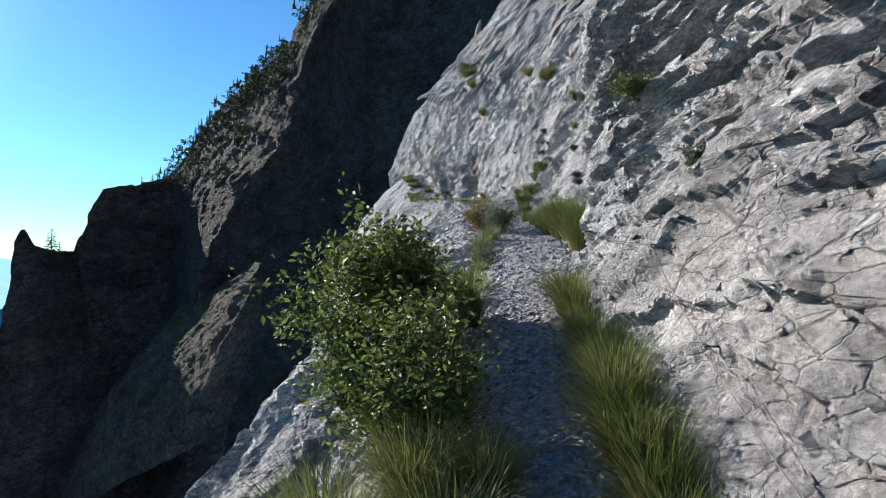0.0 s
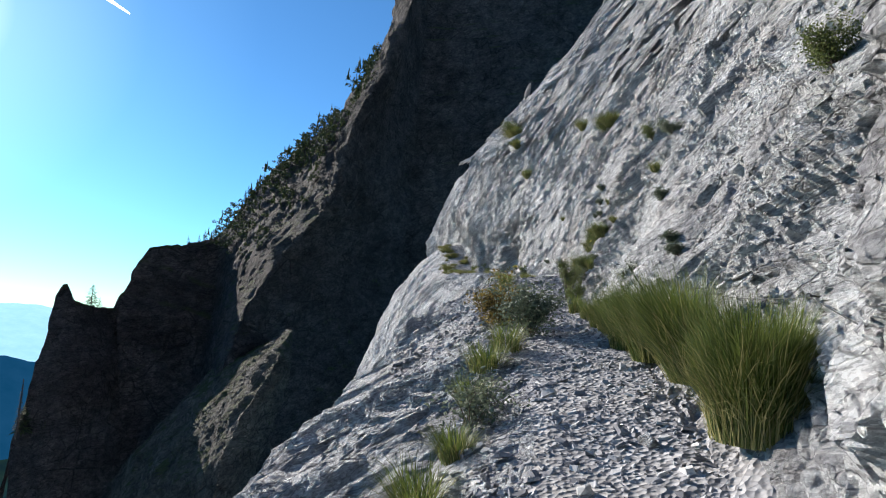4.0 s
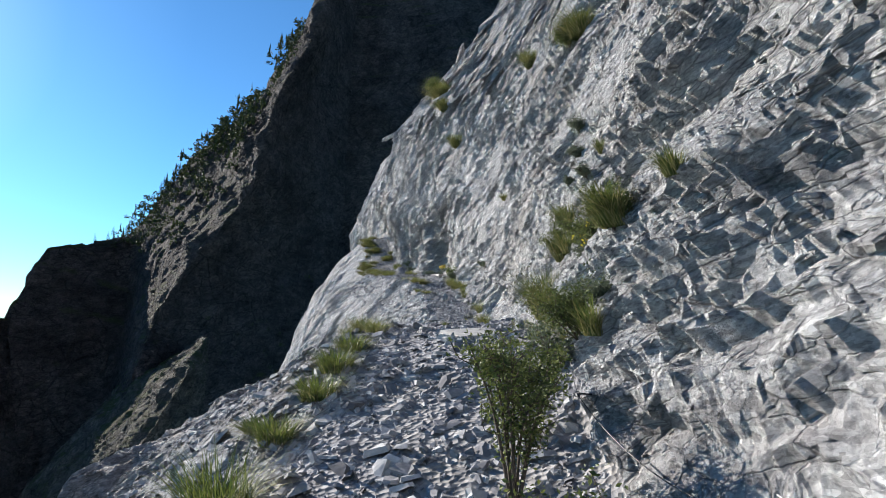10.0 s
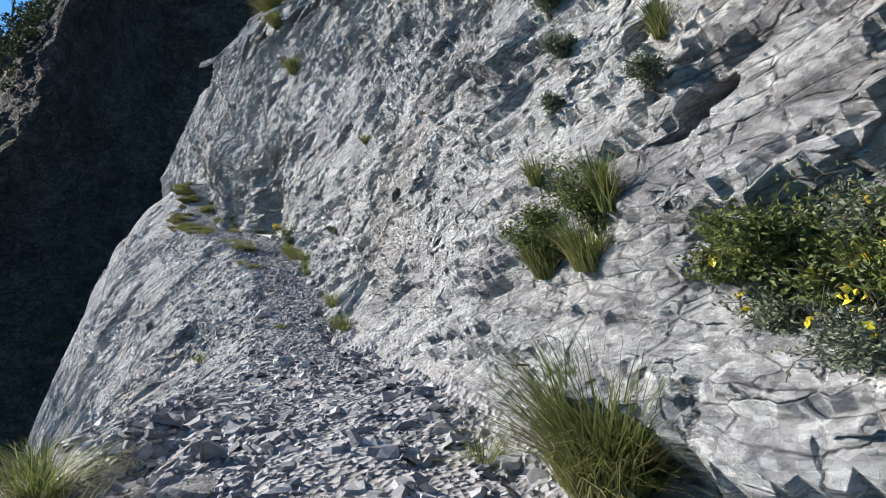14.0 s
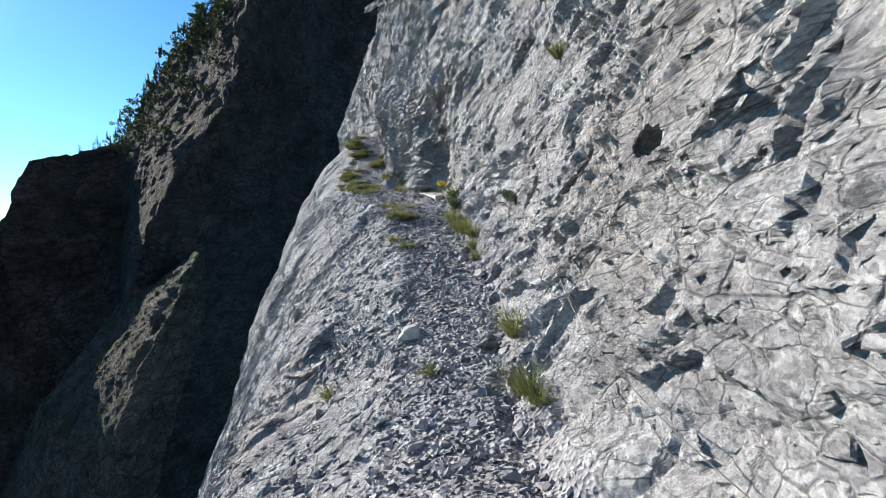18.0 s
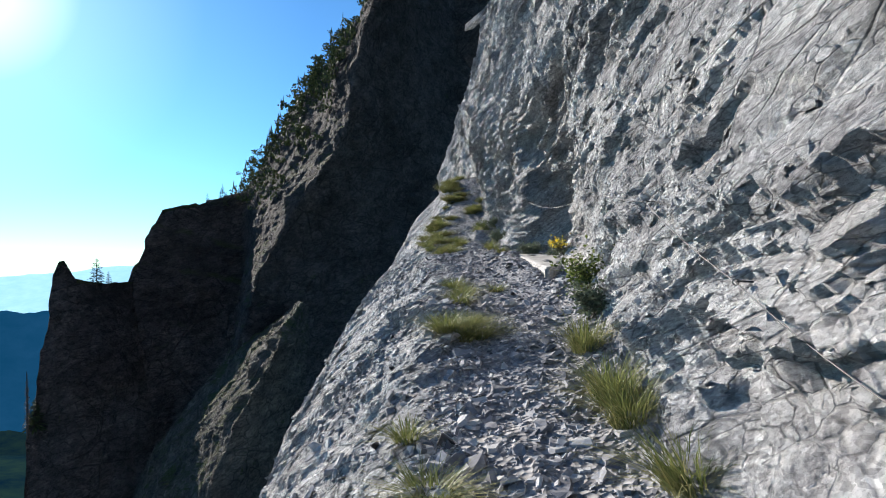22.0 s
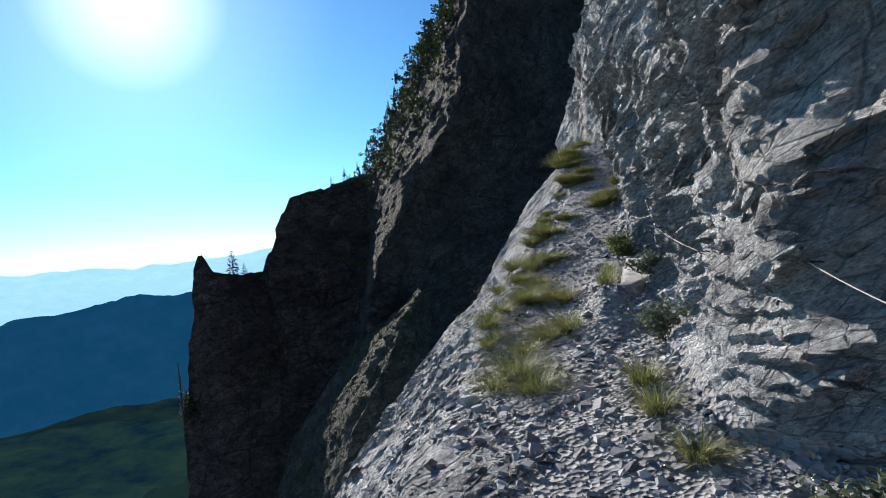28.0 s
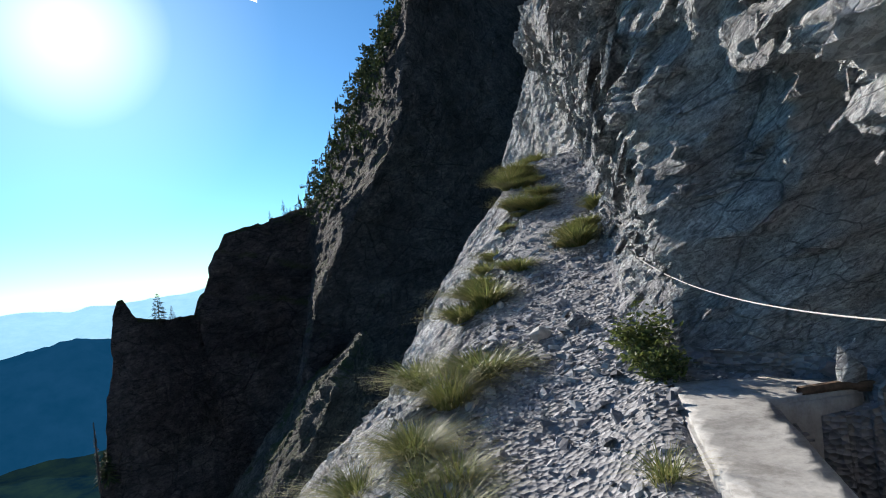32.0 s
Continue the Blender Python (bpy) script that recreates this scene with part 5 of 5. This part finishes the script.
cable([(1.0, .72), (1.9, .93), (2.9, 1.25), (3.7, 1.5), (5.1, 1.66), (8.3, 2.2)], "taut dark steel safety cable bolted along the wall", steel_dark, sag=.02)
cable([(8.3, 2.2), (10.0, 2.35), (11.9, 2.35), (13.9, 3.02)], "dark steel safety cable running above the grass", steel_dark, sag=.04)
cable([(13.9, 3.02), (15.2, 2.85), (16.4, 2.9), (18.1, 3.35), (19.8, 3.4)], "steel safety cable sagging over the broken rock", steel_dark, sag=.06)
cable([(13.9, 3.02), (15.0, 2.98)], "frayed pale rope hanging from the anchor", rope_white, .0024, "old_rope", .03, False)
cable([(19.8, 3.4), (22.2, 3.6), (24.4, 3.55), (25.45, 3.88), (27.85, 4.36)], "steel safety cable bolted to the grey wall", steel_dark, sag=.05)
cable([(27.85, 4.36), (28.9, 4.56), (30.5, 4.82), (32.2, 5.25), (34.5, 5.45), (37.0, 5.6)], "steel safety cable rising towards the cave", steel_dark, sag=.03)
cable([(39.5, 5.75), (41.2, 5.85), (42.2, 6.07), (43.0, 6.25)], "pale steel safety cable between the two caves", steel_dark, sag=.02)


def slack(a, b, label, sag):
    f = np.linspace(0, 1, 24)[:, None]
    a, b = np.array(a), np.array(b)
    t = thing("slack_rope", a, label, "rope")
    part("rope", *tube((b - a) * f - np.array([0, 0, sag]) * (4 * f * (1 - f)), .003, 6), rope_white, t)
    anchor((b - a) + np.array([.02, 0, 0]), t, 0)
    return t


slack(on_wall(37.0, 5.6, .06), on_wall(39.5, 5.75, .06), "slack white rope hanging across the cave mouth", .14)
slack(on_wall(43.35, 6.0, .06), on_wall(46.9, 6.2, .06), "slack white rope hanging across the second cave", .10)
cable([(46.9, 6.2), (48.2, 6.6), (50, 7.1)], "steel cable continuing along the wall", steel_dark, sag=.03)


# ---- trees on the far side ----
needle = leaf_material("needle", (.015, .032, .014), (.085, .10, .035), .7, .1)
needle_bare = plain("dead_wood", (.06, .05, .045), .9, 0, 4)


def conifer(at, height, seed, label, dead=False, width=.2):
    rng = np.random.default_rng(seed)
    t = thing("conifer", at, label, "tree", "trees on the far cliffs")
    part("trunk", *tube([(0, 0, -.5), (0, 0, height * .5), (0, 0, height)], [height * .022, height * .014, height * .003], 6), needle_bare, t)
    vs = []
    tiers = int(height * 3.2) + 6
    quads = []
    for k in range(tiers):
        f = .12 + .86 * k / tiers
        reach = height * width * (1 - f) ** .8 * rng.uniform(.6, 1.15) * (.45 if dead else 1)
        for a in rng.uniform(0, 6.28, 4 if dead else 8):
            d = np.array([np.cos(a), np.sin(a), -.25])
            s = np.array([-np.sin(a), np.cos(a), 0]) * (.012 * height if dead else .045 * height) * rng.uniform(.6, 1.2)
            o = np.array([0, 0, height * f])
            mid, tip = o + d * reach * .6 + (0, 0, .02 * height), o + d * reach * rng.uniform(.8, 1.15)
            quads.append([o, mid - s, tip, mid + s])
    v = np.array(quads).reshape(-1, 3)
    part("crown", v, np.arange(len(v)).reshape(-1, 4), needle_bare if dead else needle, t)
    return t


def skyline(f):
    """A place on the far cliff's skyline: f from 0 at the shoulder to 1 at the top."""
    l = np.array(FAR_SKYLINE)[3:]
    k = np.linspace(0, 1, len(l))
    return np.array([np.interp(f, k, l[:, c]) for c in range(3)])


conifer((-75.2, 112.5, .8), 4.6, 801, "small dark conifer on the saddle beside the rock pillar", width=.5)
conifer((-75.6, 115.5, .9), 2.2, 802, "little bush-like conifer on the saddle", width=.4)
conifer((-78.0, 101.8, -21), 9.5, 803, "bare dead tree standing below the rock pillar", dead=True)
conifer((-78.5, 103.5, -21), 5.0, 804, "dark conifer below the rock pillar", width=.45)
rt = np.random.default_rng(9)
for k in range(30):
    q = skyline(.02 + .75 * k / 29 + rt.uniform(-.01, .01))
    conifer(q + rt.uniform(-1.2, 1.2, 3) * (1, 1, 0) - np.array([0, 0, 1.0]), rt.uniform(1.2, 2.4) + 2.2 * rt.uniform() ** 3, 820 + k, "dark conifer on the sunlit skyline of the far cliff", width=rt.uniform(.2, .36))
shoulder = np.array([(-74.5, 128, 14.5), (-70, 136, 16.5), (-64, 142, 18.5)])
for k in range(9):
    q = np.array([np.interp(rt.uniform(.3, 1), (0, .5, 1), shoulder[:, c]) for c in range(3)])
    conifer(q - np.array([0, 0, .8]), rt.uniform(1.5, 3.5), 860 + k, "small conifer on the flat shoulder of the cliff", width=.32)



def far_woods():
    """Conifers and bushes on the flank between the skyline and the edge of the dark wall."""
    rng = np.random.default_rng(88)
    a, b = (np.array(line)[3:9] for line in (FAR_SKYLINE, FAR_ARETE))
    quads = []
    for _ in range(900):
        f, g = rng.uniform(0, 1), rng.uniform(0, 1) ** 1.5
        k = np.linspace(0, 1, 6)
        o = np.array([np.interp(f, k, a[:, c]) + g * .8 * (np.interp(f, k, b[:, c]) - np.interp(f, k, a[:, c])) for c in range(3)])
        o = o + rng.normal(0, .9, 3) + np.array([-.5, -.8, .0])
        if vnoise(o[None] * .16, 5)[0] < -.25:          # bare rock between the groups
            continue
        if rng.uniform() < .22:                          # a slender conifer
            h = rng.uniform(1.2, 3.0)
            w = h * rng.uniform(.14, .24)
            for t in range(6):
                z0, z1, r = h * (t * .15 - .05), h * (t * .15 + .25), w * (1 - t * .155) * rng.uniform(.7, 1.2)
                for q in rng.uniform(0, 6.28, 3):
                    d, s_ = np.array([np.cos(q), np.sin(q), 0]), np.array([-np.sin(q), np.cos(q), 0])
                    quads.append([o + d * r + s_ * r * .5 + (0, 0, z0), o + d * r - s_ * r * .5 + (0, 0, z0 + .1), o - s_ * r * .12 + (0, 0, z1), o + s_ * r * .12 + (0, 0, z1)])
        else:                                            # a low bush of loose leaf clumps
            r = rng.uniform(.35, .95)
            c = rng.normal(0, .45, (26, 3)) * r * (1, 1, .75) + (0, 0, .5 * r)
            d = unit(rng.normal(0, 1, (26, 3))) * r * .3
            e = unit(np.cross(d, rng.normal(0, 1, (26, 3)))) * r * .22
            quads += [[o + c[n] - d[n], o + c[n] - e[n], o + c[n] + d[n], o + c[n] + e[n]] for n in range(26)]
    v = np.array(quads).reshape(-1, 3)
    ob = part("far_woods", v, np.arange(len(v)).reshape(-1, 4), needle)
    return tagged(ob, "dark conifers and bushes on the sunlit flank of the far cliff", "woods", "", "stuff")


far_woods()
